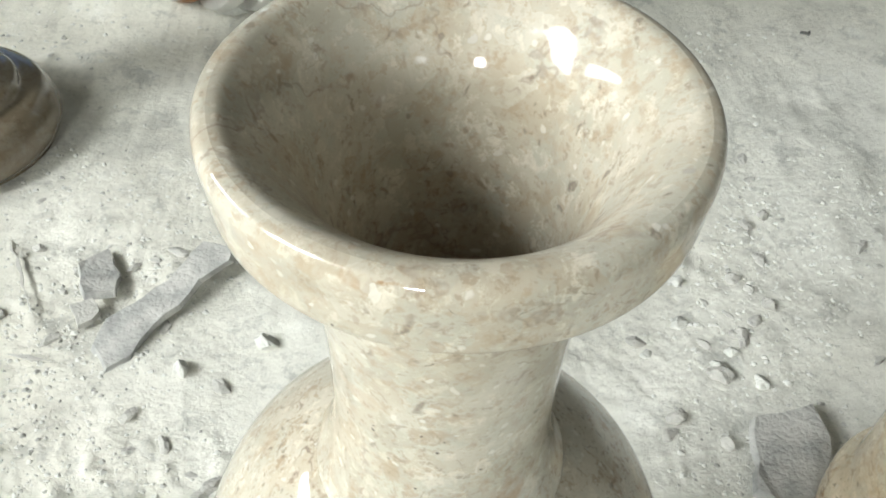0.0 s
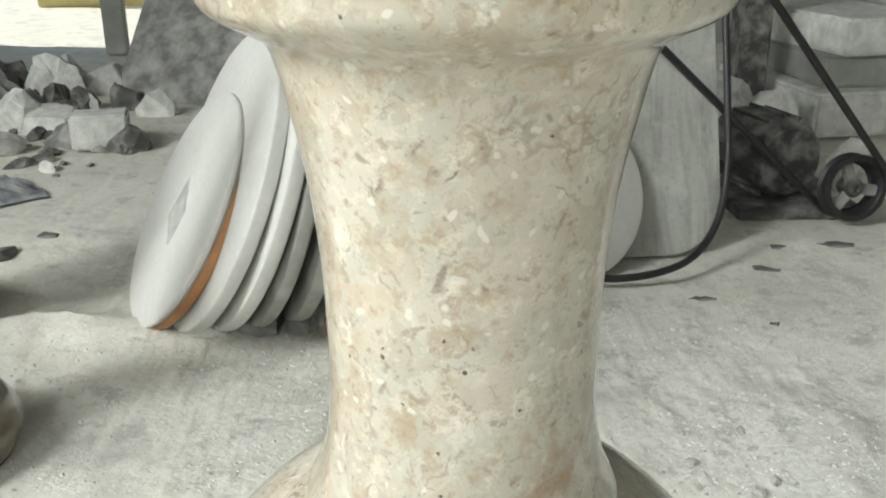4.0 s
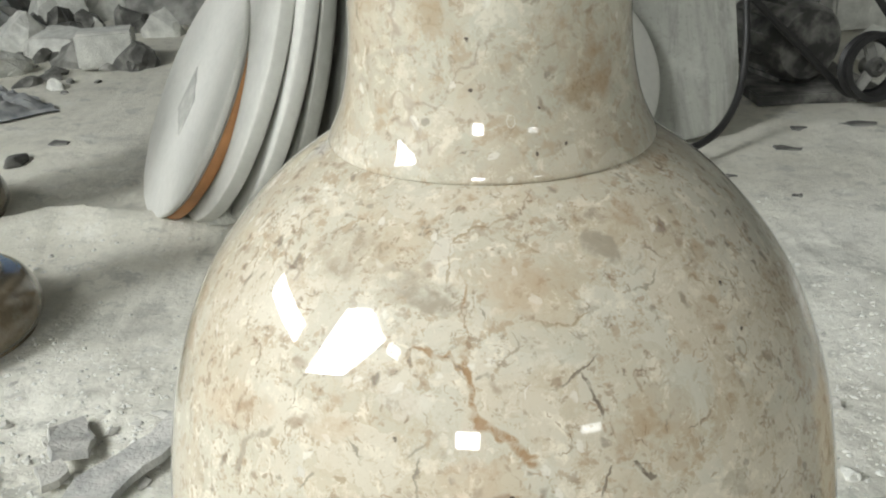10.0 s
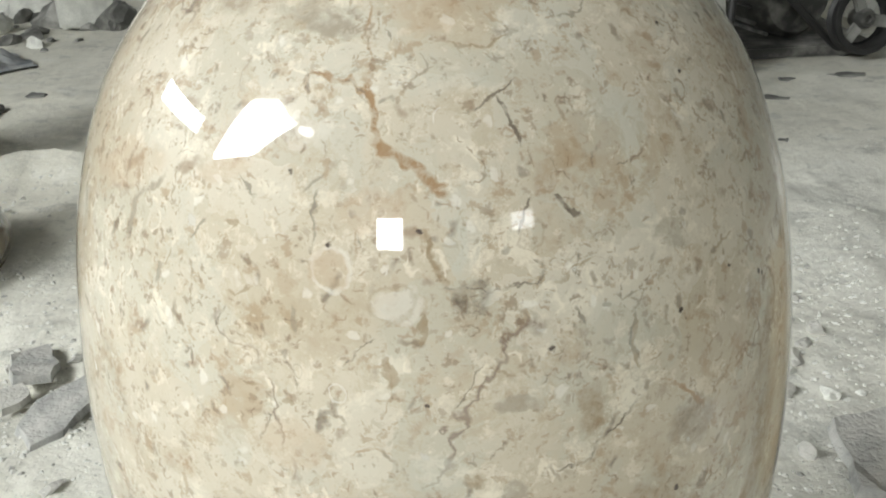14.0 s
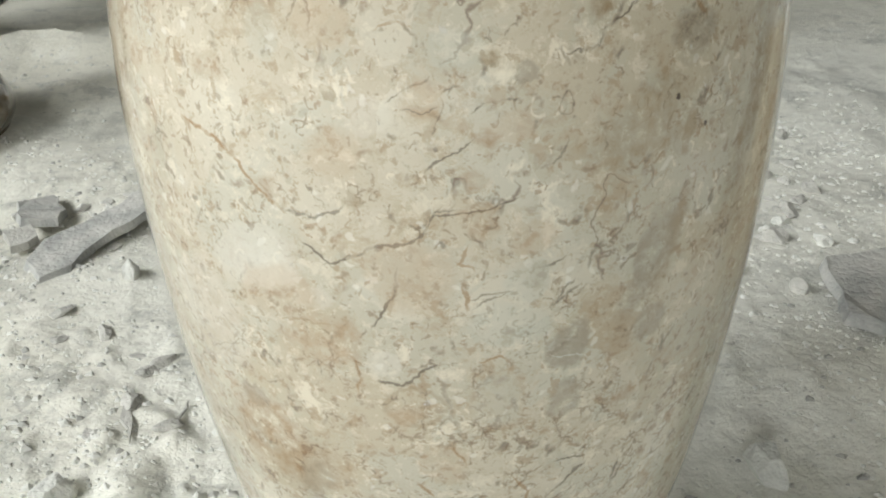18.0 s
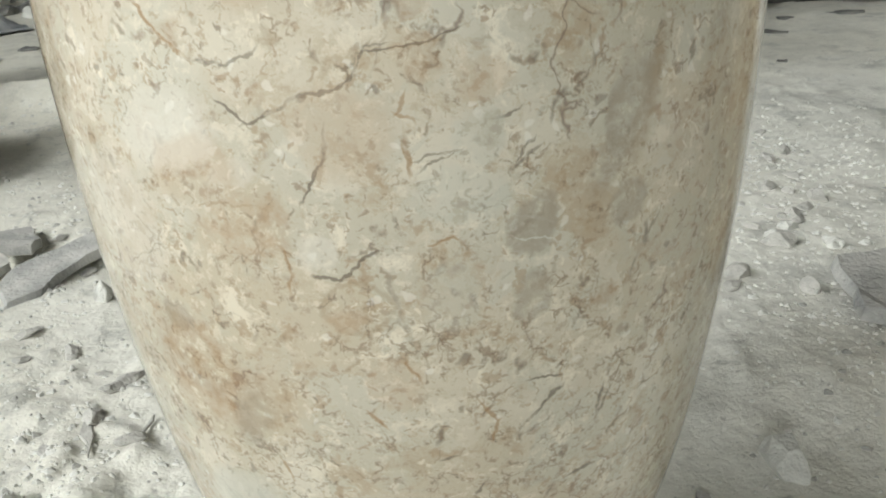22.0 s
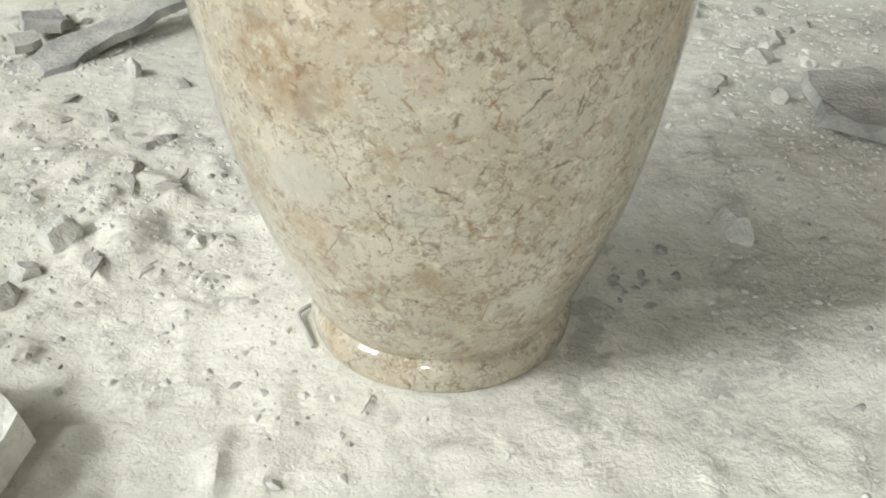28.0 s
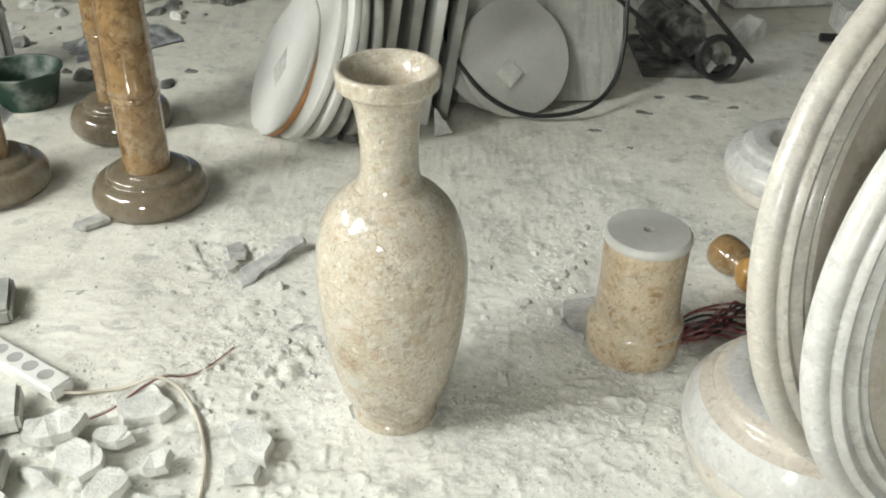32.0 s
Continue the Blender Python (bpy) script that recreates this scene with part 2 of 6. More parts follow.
def shell_marble(name, cream, tan, grey, marks, dots, lumps=0.62, fineness=1.0, dark=1.0, gloss=0.03, coat=1.0):
    """Polished shelly limestone: patches of cream, pinkish tan and grey-green, curved shell flecks, rings, grains and cracks."""
    m, nt, b = mat(name)
    c0 = coords(nt)

    def jog(vec, scale, amount, detail=3):
        rgb = nd(nt, "SeparateColor", {0: noise_tex(nt, vec, scale, detail).outputs["Color"]}).outputs
        xyz = nd(nt, "CombineXYZ", {0: rgb[0], 1: rgb[1], 2: rgb[2]}).outputs[0]
        w = nd(nt, "VectorMath", {0: xyz, 1: (0.5, 0.5, 0.5)}, operation="SUBTRACT").outputs[0]
        w = nd(nt, "VectorMath", {0: w, "Scale": amount}, operation="SCALE").outputs[0]
        return nd(nt, "VectorMath", {0: vec, 1: w}, operation="ADD").outputs[0]
    c = jog(c0, 28, 0.020)
    cr = jog(c, 130, 0.008 / fineness)
    rusty = [x * y for x, y in zip(tan, (0.84, 0.70, 0.58))]
    white = [min(1, x * 1.32) for x in cream]
    # broken lumps of different stone
    lump = nd(nt, "TexVoronoi", {"Vector": cr, "Scale": 34 * fineness})
    lc = nd(nt, "SeparateColor", {0: lump.outputs["Color"]})
    big = noise_tex(nt, cr, 8 * fineness, 8, 0.66).outputs["Fac"]
    mid = noise_tex(nt, shift(nt, cr, (3, 1, 5)), 21 * fineness, 8, 0.72).outputs["Fac"]
    mid2 = noise_tex(nt, shift(nt, cr, (9, 4, 0)), 33 * fineness, 8, 0.74).outputs["Fac"]
    col = mixc(nt, fac(nt, mathn(nt, "ADD", mathn(nt, "MULTIPLY", lc.outputs[0], 0.22), big), 0.50, 0.70, 0, 0.85 * lumps), cream, tan)
    col = mixc(nt, fac(nt, mathn(nt, "ADD", mathn(nt, "MULTIPLY", lc.outputs[1], 0.18), mid), 0.57, 0.66, 0, 0.7 * lumps), col, grey)
    col = mixc(nt, fac(nt, mid2, 0.54, 0.60, 0, 0.5), col, tan)
    col = mixc(nt, fac(nt, mathn(nt, "ADD", mathn(nt, "MULTIPLY", lc.outputs[2], 0.16), mid2), 0.66, 0.76, 0, 0.4 * lumps), col, rusty)
    col = mixc(nt, fac(nt, mid2, 0.43, 0.36, 0, 0.7), col, white)
    # crumbs and grains
    cq = jog(c0, 120, 0.006)
    crumb = noise_tex(nt, cq, 75, 6, 0.7).outputs["Fac"]
    crumb2 = noise_tex(nt, shift(nt, cq, (6, 1, 3)), 120, 5, 0.7).outputs["Fac"]
    crumb3 = noise_tex(nt, shift(nt, cq, (2, 6, 3)), 190, 4, 0.65).outputs["Fac"]
    fine = noise_tex(nt, c0, 300, 4, 0.75).outputs["Fac"]
    col = mixc(nt, fac(nt, crumb, 0.56, 0.64, 0, 0.45), col, white)
    col = mixc(nt, fac(nt, crumb, 0.43, 0.35, 0, 0.55 * dark), col, (0.38, 0.30, 0.205))
    col = mixc(nt, fac(nt, crumb2, 0.57, 0.63, 0, 0.62 * dark), col, (0.33, 0.245, 0.155))
    col = mixc(nt, fac(nt, crumb2, 0.40, 0.33, 0, 0.45), col, white)
    gather = fac(nt, noise_tex(nt, shift(nt, c, (7, 7, 2)), 14, 4, 0.6).outputs["Fac"], 0.42, 0.62, 0.15 * dark, 0.6 * dark)
    col = mixc(nt, mathn(nt, "MULTIPLY", fac(nt, crumb3, 0.59, 0.64), gather), col, (0.21, 0.145, 0.09))
    col = mixc(nt, fac(nt, fine, 0.55, 0.72, 0, 0.22), col, (0.26, 0.205, 0.15))
    # curved slivers of shell: pieces of small rings
    for k, (sc, rad, wid, pick, tone, amt) in enumerate(((46, 0.33, 0.030, 0.72, (0.25, 0.18, 0.115), 0.6), (75, 0.36, 0.045, 0.74, (0.24, 0.175, 0.115), 0.65), (120, 0.38, 0.07, 0.72, (0.24, 0.175, 0.115), 0.6), (60, 0.30, 0.05, 0.5, white, 0.6), (95, 0.34, 0.06, 0.68, (0.28, 0.19, 0.12), 0.6))):
        v = nd(nt, "TexVoronoi", {"Vector": shift(nt, jog(jog(c0, 50 + 10 * k, 0.014), 160, 0.005), (k * 1.7, k * 0.9, 2)), "Scale": sc})
        pk = nd(nt, "SeparateColor", {0: v.outputs["Color"]})
        arc = fac(nt, mathn(nt, "ABSOLUTE", mathn(nt, "SUBTRACT", v.outputs["Distance"], rad)), wid, wid * 0.25)
        piece = fac(nt, noise_tex(nt, shift(nt, c0, (k, 3, 1)), sc * 2.4, 2).outputs["Fac"], 0.54, 0.60)
        f = mathn(nt, "MULTIPLY", mathn(nt, "MULTIPLY", arc, piece), fac(nt, pk.outputs[0], pick, pick + 0.03, 0, amt * dark ** 3))
        col = mixc(nt, f, col, tone)
    # short straight flecks, thicker in some patches
    dense = fac(nt, noise_tex(nt, shift(nt, c, (5, 2, 8)), 9, 4).outputs["Fac"], 0.38, 0.64, 0.0, 1.0)
    for k, (turn, sc, long, tone, amt) in enumerate(((25, 150, 4.5, (0.15, 0.12, 0.09), 0.7), (-42, 190, 3.5, (0.19, 0.145, 0.10), 0.65), (80, 130, 4.0, (0.22, 0.15, 0.095), 0.6))):
        mp = nd(nt, "Mapping", {"Vector": shift(nt, jog(c0, 110, 0.012, 3), (k * 1.7, k * 0.9, 0)), "Rotation": (radians(turn * 0.5), radians(turn), 0), "Scale": (1, 1, long)}, vector_type="TEXTURE")
        v = nd(nt, "TexVoronoi", {"Vector": mp.outputs[0], "Scale": sc})
        pk = nd(nt, "SeparateColor", {0: v.outputs["Color"]})
        body_f = fac(nt, mathn(nt, "ADD", v.outputs["Distance"], fac(nt, pk.outputs[2], 0, 1, 0, 0.14)), 0.34, 0.16)
        sel = fac(nt, mathn(nt, "ADD", pk.outputs[0], mathn(nt, "MULTIPLY", dense, 0.22)), 0.92, 0.96, 0, amt)
        col = mixc(nt, mathn(nt, "MULTIPLY", body_f, sel), col, tone)
    # pits and white specks
    pit = nd(nt, "TexVoronoi", {"Vector": cr, "Scale": 150})
    pc = nd(nt, "SeparateColor", {0: pit.outputs["Color"]})
    spot = fac(nt, pit.outputs["Distance"], 0.30, 0.2)
    col = mixc(nt, mathn(nt, "MULTIPLY", spot, fac(nt, pc.outputs[0], 0.95, 0.97, 0, 0.45)), col, (0.10, 0.08, 0.065))
    col = mixc(nt, mathn(nt, "MULTIPLY", spot, fac(nt, pc.outputs[1], 0.84, 0.86, 0, 0.5)), col, (0.70, 0.69, 0.63))
    # net of hairline veins along the borders of the lumps, thicker towards the foot
    height = nd(nt, "SeparateXYZ", {0: c0}).outputs[2]
    crowd = fac(nt, height, 0.46, 0.10, 0.0, 0.09)
    for k, (sc, wid, tone, amt) in enumerate(((34, 0.030, (0.29, 0.20, 0.125), 0.6), (60, 0.050, (0.15, 0.11, 0.075), 0.65), (105, 0.085, (0.20, 0.14, 0.09), 0.7))):
        v = nd(nt, "TexVoronoi", {"Vector": shift(nt, jog(jog(c0, 40 + 20 * k, 0.020), 200, 0.006, 4), (k * 2.3, 1 + k, 4)), "Scale": sc}, feature="DISTANCE_TO_EDGE")
        thin = fac(nt, mathn(nt, "ADD", v.outputs["Distance"], fac(nt, crumb3, 0.35, 0.65, -0.02, 0.05)), wid, wid * 0.2)
        gap = fac(nt, mathn(nt, "ADD", noise_tex(nt, shift(nt, c0, (k * 3, 5, 2)), 30 + 18 * k, 4, 0.7).outputs["Fac"], crowd), 0.58, 0.63, 0, amt * dark)
        col = mixc(nt, mathn(nt, "MULTIPLY", thin, gap), col, tone)
    # thin broken cracks
    r = noise_tex(nt, shift(nt, cr, (11, 3, 8)), 13, 4, 0.6).outputs["Fac"]
    crack = mathn(nt, "ABSOLUTE", mathn(nt, "SUBTRACT", r, 0.5))
    gate = fac(nt, noise_tex(nt, shift(nt, c, (2, 7, 1)), 15, 3).outputs["Fac"], 0.55, 0.6)
    col = mixc(nt, mathn(nt, "MULTIPLY", fac(nt, crack, 0.010, 0.002, 0, 0.7 * dark ** 2), gate), col, (0.17, 0.12, 0.09))
    # marks of the stone, each at its own place round the axis
    ragged = jog(jog(c0, 60, 0.010), 170, 0.008, 5)
    bent = jog(jog(c0, 90, 0.007, 3), 260, 0.003)
    grit = fac(nt, crumb2, 0.38, 0.58, 0.25, 1)
    flaw = fac(nt, crumb, 0.40, 0.50, 0.2, 1)
    chip = fac(nt, crumb2, 0.34, 0.50, 0.5, 1)

    def after(vec, done):
        """The same place, worked out once the colour so far is known: keeps the shader's memory small."""
        rgb = nd(nt, "SeparateColor", {0: done}).outputs
        tie = nd(nt, "CombineXYZ", {0: rgb[0], 1: rgb[1], 2: rgb[2]}).outputs[0]
        return nd(nt, "VectorMath", {0: tie, 1: (1e-9, 1e-9, 1e-9), 2: vec}, operation="MULTIPLY_ADD").outputs[0]
    for k, (ang, r0, z, sx, sz, turn, tone, amt, kind) in enumerate(marks):
        if k % 8 == 7:
            bent, ragged = after(bent, col), after(ragged, col)
        at = (r0 * math.sin(radians(ang)), -r0 * math.cos(radians(ang)), z)
        vec = bent if kind in ("ring", "vein") else ragged
        mp = nd(nt, "Mapping", {"Vector": vec, "Location": at, "Rotation": (0, radians(turn), radians(ang)), "Scale": (sx, 0.03, sz)}, vector_type="TEXTURE")
        dist = nd(nt, "VectorMath", {0: mp.outputs[0]}, operation="LENGTH").outputs["Value"]
        if kind == "ring":
            f = fac(nt, mathn(nt, "ABSOLUTE", mathn(nt, "SUBTRACT", dist, 0.88)), 0.14, 0.04, 0, amt)
        elif kind == "stain":
            f = mathn(nt, "MULTIPLY", fac(nt, dist, 1.35, 0.75, 0, amt), grit)
        elif kind == "vein":
            f = mathn(nt, "MULTIPLY", fac(nt, dist, 1.25, 0.7, 0, amt), flaw)
        else:
            f = mathn(nt, "MULTIPLY", fac(nt, dist, 1.15, 0.85, 0, amt), chip)
        col = mixc(nt, f, col, tone)
    tremble = jog(after(c0, col), 500, 0.0022, 2)
    for ang, r0, z, size in dots:
        at = (r0 * math.sin(radians(ang)), -r0 * math.cos(radians(ang)), z)
        dist = nd(nt, "VectorMath", {0: tremble, 1: at}, operation="DISTANCE").outputs["Value"]
        col = mixc(nt, fac(nt, dist, size * 1.1, size * 0.6, 0, 0.9), col, (0.05, 0.035, 0.03))
    nt.links.new(col, b.inputs["Base Color"])
    nt.links.new(fac(nt, mid, 0.3, 0.7, 0.30, 0.42), b.inputs["Roughness"])
    b.inputs["Specular IOR Level"].default_value = 0.1
    b.inputs["Coat Weight"].default_value = coat
    b.inputs["Coat Roughness"].default_value = gloss
    bump(nt, b, fine, 0.02, 0.001)
    return m


BODY = [(0.0, 0.004), (0.080, 0.004), (0.0882, 0.0), (0.0904, 0.0020), (0.0912, 0.007), (0.0917, 0.0110), (0.0914, 0.0145), (0.0905, 0.0178), (0.0890, 0.0207), (0.0872, 0.0228), (0.0864, 0.0238), (0.0867, 0.0248),
        (0.0884, 0.0268), (0.0928, 0.0345), (0.0978, 0.0465), (0.1048, 0.064), (0.1112, 0.080), (0.1194, 0.104), (0.1264, 0.130), (0.1330, 0.160), (0.1382, 0.192), (0.1428, 0.224),
        (0.1464, 0.256), (0.1490, 0.288), (0.1508, 0.320), (0.1518, 0.350), (0.1512, 0.384), (0.1482, 0.416), (0.1444, 0.440), (0.1388, 0.464),
        (0.1302, 0.488), (0.1212, 0.506), (0.1088, 0.523), (0.0950, 0.538), (0.0830, 0.548), (0.0725, 0.5552), (0.0672, 0.5582), (0.0640, 0.5596)]
NECK = [(0.0640, 0.5588), (0.0656, 0.5600), (0.0645, 0.5635), (0.0618, 0.569), (0.0590, 0.576), (0.0564, 0.587), (0.0545, 0.602), (0.0540, 0.624), (0.0546, 0.655), (0.0569, 0.684),
        (0.0602, 0.706), (0.0636, 0.722), (0.0668, 0.736), (0.0708, 0.7462), (0.0790, 0.7512), (0.0868, 0.7550), (0.0915, 0.7592), (0.0930, 0.7645), (0.0936, 0.775), (0.0943, 0.7825),
        (0.0938, 0.7875), (0.0917, 0.7908), (0.0880, 0.7920)]
MOUTH = [(0.0880, 0.7920), (0.0835, 0.7912), (0.0778, 0.7870), (0.0725, 0.7815), (0.0668, 0.7740), (0.0605, 0.7630), (0.0525, 0.7420), (0.0455, 0.7140), (0.0405, 0.682), (0.0385, 0.640), (0.0385, 0.540)]


def skin(z):
    """Radius of the vase at a height."""
    prof = BODY[3:] if z < 0.5582 else NECK[:21]
    for (r0, z0), (r1, z1) in zip(prof, prof[1:]):
        if z0 <= z <= z1:
            return r0 + (r1 - r0) * (z - z0) / (z1 - z0)
    return prof[-1][0]


CREAM, TAN, GREY = (0.540, 0.502, 0.410), (0.400, 0.330, 0.230), (0.440, 0.434, 0.365)
RUSTY, DUN, ASH, ASHB, PALE, INK, PINK, GREEN = (0.29, 0.180, 0.090), (0.27, 0.205, 0.125), (0.23, 0.205, 0.16), (0.305, 0.270, 0.21), (0.63, 0.61, 0.54), (0.125, 0.10, 0.075), (0.43, 0.325, 0.22), (0.46, 0.465, 0.40)
MARKS, SPECKS = [], []


def blot(kind, tone, strength, at, wide, high, turn):
    """A stain, spot or ring in the stone at (angle round the axis, height), with its half sizes."""
    MARKS.append((at[0], at[1], wide, high, turn, tone, strength, kind))


def vein(tone, wide, strength, *points):
    """A vein or crack through points (angle, height)."""
    for (a0, z0), (a1, z1) in zip(points, points[1:]):
        r = skin((z0 + z1) / 2)
        along, up = radians(a1 - a0) * r, z1 - z0
        MARKS.append(((a0 + a1) / 2, (z0 + z1) / 2, math.hypot(along, up) * 0.56 + wide, wide, math.degrees(math.atan2(-up, along)), tone, strength, "vein"))


def speck(at, size):
    """A dark pit."""
    SPECKS.append((at[0], skin(at[1]), at[1], size))


vein(RUSTY, 0.0006, 0.85, (-14.7, 0.7900), (-10.9, 0.7900))
blot("stain", RUSTY, 0.41, (-20.4, 0.7880), 0.0036, 0.0021, -15)
blot("spot", PALE, 0.63, (-14.6, 0.7855), 0.0021, 0.0023, -11)
vein(INK, 0.0003, 0.57, (23.1, 0.7840), (26.0, 0.7813))
vein(INK, 0.0003, 0.62, (-1.7, 0.7829), (-0.8, 0.7806))
vein(INK, 0.0003, 0.73, (10.8, 0.7795), (14.9, 0.7827))
vein(DUN, 0.0003, 0.61, (-13.8, 0.7773), (-12.2, 0.7799))
vein(INK, 0.0003, 0.62, (-6.6, 0.7706), (-4.1, 0.7746))
speck((-24.5, 0.7624), 0.0008)
vein(INK, 0.0004, 0.57, (5.6, 0.7323), (8.1, 0.7366))
speck((21.3, 0.7238), 0.0008)
blot("stain", RUSTY, 0.25, (-18.1, 0.7111), 0.0090, 0.0069, -22)
vein(INK, 0.0004, 0.73, (-10.3, 0.7098), (-4.5, 0.7142))
vein(INK, 0.0004, 0.62, (24.6, 0.7060), (31.0, 0.7012))
blot("spot", PALE, 0.49, (-5.2, 0.6734), 0.0033, 0.0018, 1)
blot("stain", RUSTY, 0.28, (7.3, 0.6679), 0.0065, 0.0037, 3)
blot("spot", PINK, 0.39, (-40.8, 0.6623), 0.0131, 0.0059, -3)
blot("spot", PALE, 0.42, (-22.4, 0.6591), 0.0020, 0.0030, -1)
blot("stain", DUN, 0.82, (50.3, 0.6518), 0.0044, 0.0033, 8)
speck((-10.5, 0.6516), 0.0008)
blot("spot", GREEN, 0.28, (27.8, 0.6495), 0.0099, 0.0117, 6)
speck((-0.2, 0.6486), 0.0008)
speck((-35.0, 0.6447), 0.0008)
blot("ring", PALE, 0.52, (30.7, 0.6427), 0.0021, 0.0018, 7)
speck((-35.4, 0.6415), 0.0010)
speck((-3.1, 0.6396), 0.0010)
speck((-53.3, 0.6362), 0.0008)
speck((-27.0, 0.6246), 0.0008)
blot("ring", PALE, 0.68, (18.3, 0.6231), 0.0035, 0.0036, 7)
speck((18.3, 0.6229), 0.0010)
blot("ring", DUN, 0.3, (27.5, 0.6196), 0.0035, 0.0029, 9)
blot("ring", DUN, 0.3, (-26.2, 0.6139), 0.0053, 0.0041, -5)
blot("spot", GREEN, 0.32, (-6.1, 0.6132), 0.0099, 0.0073, 1)
speck((-13.1, 0.6068), 0.0010)
blot("stain", RUSTY, 0.51, (33.7, 0.5924), 0.0098, 0.0114, 12)
speck((-11.9, 0.5902), 0.0010)
blot("stain", DUN, 0.5, (27.2, 0.5843), 0.0056, 0.0036, 11)
speck((12.0, 0.5832), 0.0008)
blot("ring", PALE, 0.52, (1.5, 0.5793), 0.0016, 0.0020, 3)
speck((20.1, 0.5706), 0.0008)
speck((9.5, 0.5684), 0.0008)
vein(INK, 0.0004, 0.62, (-16.8, 0.5679), (-9.3, 0.5701))
vein(DUN, 0.0003, 0.5, (-5.7, 0.5496), (0.2, 0.5469), (5.0, 0.5435))
blot("stain", RUSTY, 0.41, (28.2, 0.5491), 0.0055, 0.0025, 7)
vein(DUN, 0.0004, 0.71, (-15.2, 0.5465), (-11.7, 0.5485), (-5.7, 0.5504), (0.8, 0.5534))
vein(DUN, 0.0004, 0.61, (-15.2, 0.5461), (-13.9, 0.5419), (-14.3, 0.5378))
blot("spot", PALE, 0.35, (-16.4, 0.5443), 0.0027, 0.0046, 13)
blot("spot", ASHB, 0.86, (18.5, 0.5432), 0.0068, 0.0043, 46)
blot("stain", ASHB, 0.61, (-38.2, 0.5400), 0.0134, 0.0058, -12)
vein(RUSTY, 0.0006, 0.74, (-10.4, 0.5360), (-10.5, 0.5299), (-9.5, 0.5228))
blot("spot", PINK, 0.31, (-0.5, 0.5356), 0.0106, 0.0073, 3)
vein(ASH, 0.0004, 0.71, (28.1, 0.5352), (24.9, 0.5320), (21.9, 0.5310))
blot("stain", ASHB, 0.86, (-20.2, 0.5351), 0.0138, 0.0036, 9)
blot("stain", RUSTY, 0.34, (31.4, 0.5322), 0.0035, 0.0022, 9)
vein(INK, 0.0003, 0.57, (-7.1, 0.5310), (-6.8, 0.5277))
blot("stain", ASHB, 0.77, (-14.5, 0.5310), 0.0072, 0.0024, 7)
blot("stain", DUN, 0.5, (-24.8, 0.5309), 0.0052, 0.0021, -4)
blot("stain", INK, 0.52, (11.2, 0.5298), 0.0032, 0.0014, -10)
blot("stain", RUSTY, 0.31, (-5.8, 0.5268), 0.0027, 0.0017, 1)
vein(DUN, 0.0004, 0.71, (2.7, 0.5266), (8.0, 0.5271), (11.5, 0.5292))
speck((41.5, 0.5251), 0.0010)
blot("stain", RUSTY, 0.28, (35.4, 0.5226), 0.0051, 0.0078, -0)
vein(RUSTY, 0.0009, 0.8, (-17.6, 0.5206), (-13.5, 0.5193), (-9.5, 0.5160))
blot("spot", GREEN, 0.32, (5.0, 0.5205), 0.0134, 0.0062, 4)
vein(INK, 0.0003, 0.52, (-13.5, 0.5193), (-9.5, 0.5160), (-8.6, 0.5081))
vein(RUSTY, 0.0013, 0.9, (-9.6, 0.5190), (-8.6, 0.5081), (-7.7, 0.5031))
vein(INK, 0.0004, 0.78, (11.1, 0.5171), (7.5, 0.5129), (3.4, 0.5115))
vein(INK, 0.0006, 0.83, (8.6, 0.5122), (9.8, 0.5066), (10.3, 0.5026))
speck((40.6, 0.5116), 0.0010)
blot("spot", PALE, 0.35, (-18.7, 0.5068), 0.0096, 0.0038, -4)
vein(RUSTY, 0.0016, 0.85, (-8.2, 0.5037), (-4.8, 0.4997), (-1.9, 0.4950), (0.1, 0.4919))
blot("spot", GREEN, 0.32, (24.1, 0.5024), 0.0127, 0.0083, 12)
speck((-19.7, 0.4963), 0.0010)
blot("spot", PINK, 0.35, (-30.0, 0.4953), 0.0096, 0.0041, -9)
vein(ASH, 0.0006, 0.61, (-15.3, 0.4948), (-17.3, 0.4916))
blot("stain", RUSTY, 0.34, (14.3, 0.4940), 0.0082, 0.0060, 9)
vein(ASH, 0.0006, 0.82, (-26.7, 0.4933), (-24.9, 0.4898))
vein(INK, 0.0003, 0.52, (25.1, 0.4921), (23.8, 0.4920))
vein(ASH, 0.0004, 0.77, (-15.7, 0.4907), (-16.2, 0.4852), (-16.4, 0.4784))
vein(ASHB, 0.0012, 0.86, (-41.1, 0.4893), (-45.5, 0.4814), (-46.6, 0.4715))
blot("spot", PINK, 0.39, (-49.5, 0.4887), 0.0209, 0.0063, -16)
vein(INK, 0.0004, 0.78, (11.0, 0.4876), (9.3, 0.4841), (8.7, 0.4796))
vein(INK, 0.0008, 0.83, (14.8, 0.4871), (15.4, 0.4842), (16.8, 0.4822))
blot("spot", PINK, 0.35, (-8.5, 0.4860), 0.0089, 0.0055, -1)
vein(DUN, 0.0009, 0.82, (-2.2, 0.4816), (-1.3, 0.4774), (-0.8, 0.4710), (-0.2, 0.4660))
speck((-2.9, 0.4813), 0.0010)
vein(ASH, 0.0005, 0.71, (-31.7, 0.4805), (-33.2, 0.4755))
blot("spot", DUN, 0.82, (-27.3, 0.4805), 0.0027, 0.0015, 15)
vein(ASH, 0.0003, 0.61, (-10.6, 0.4803), (-9.8, 0.4769))
blot("ring", DUN, 0.3, (10.5, 0.4781), 0.0043, 0.0039, 9)
speck((-14.2, 0.4776), 0.0010)
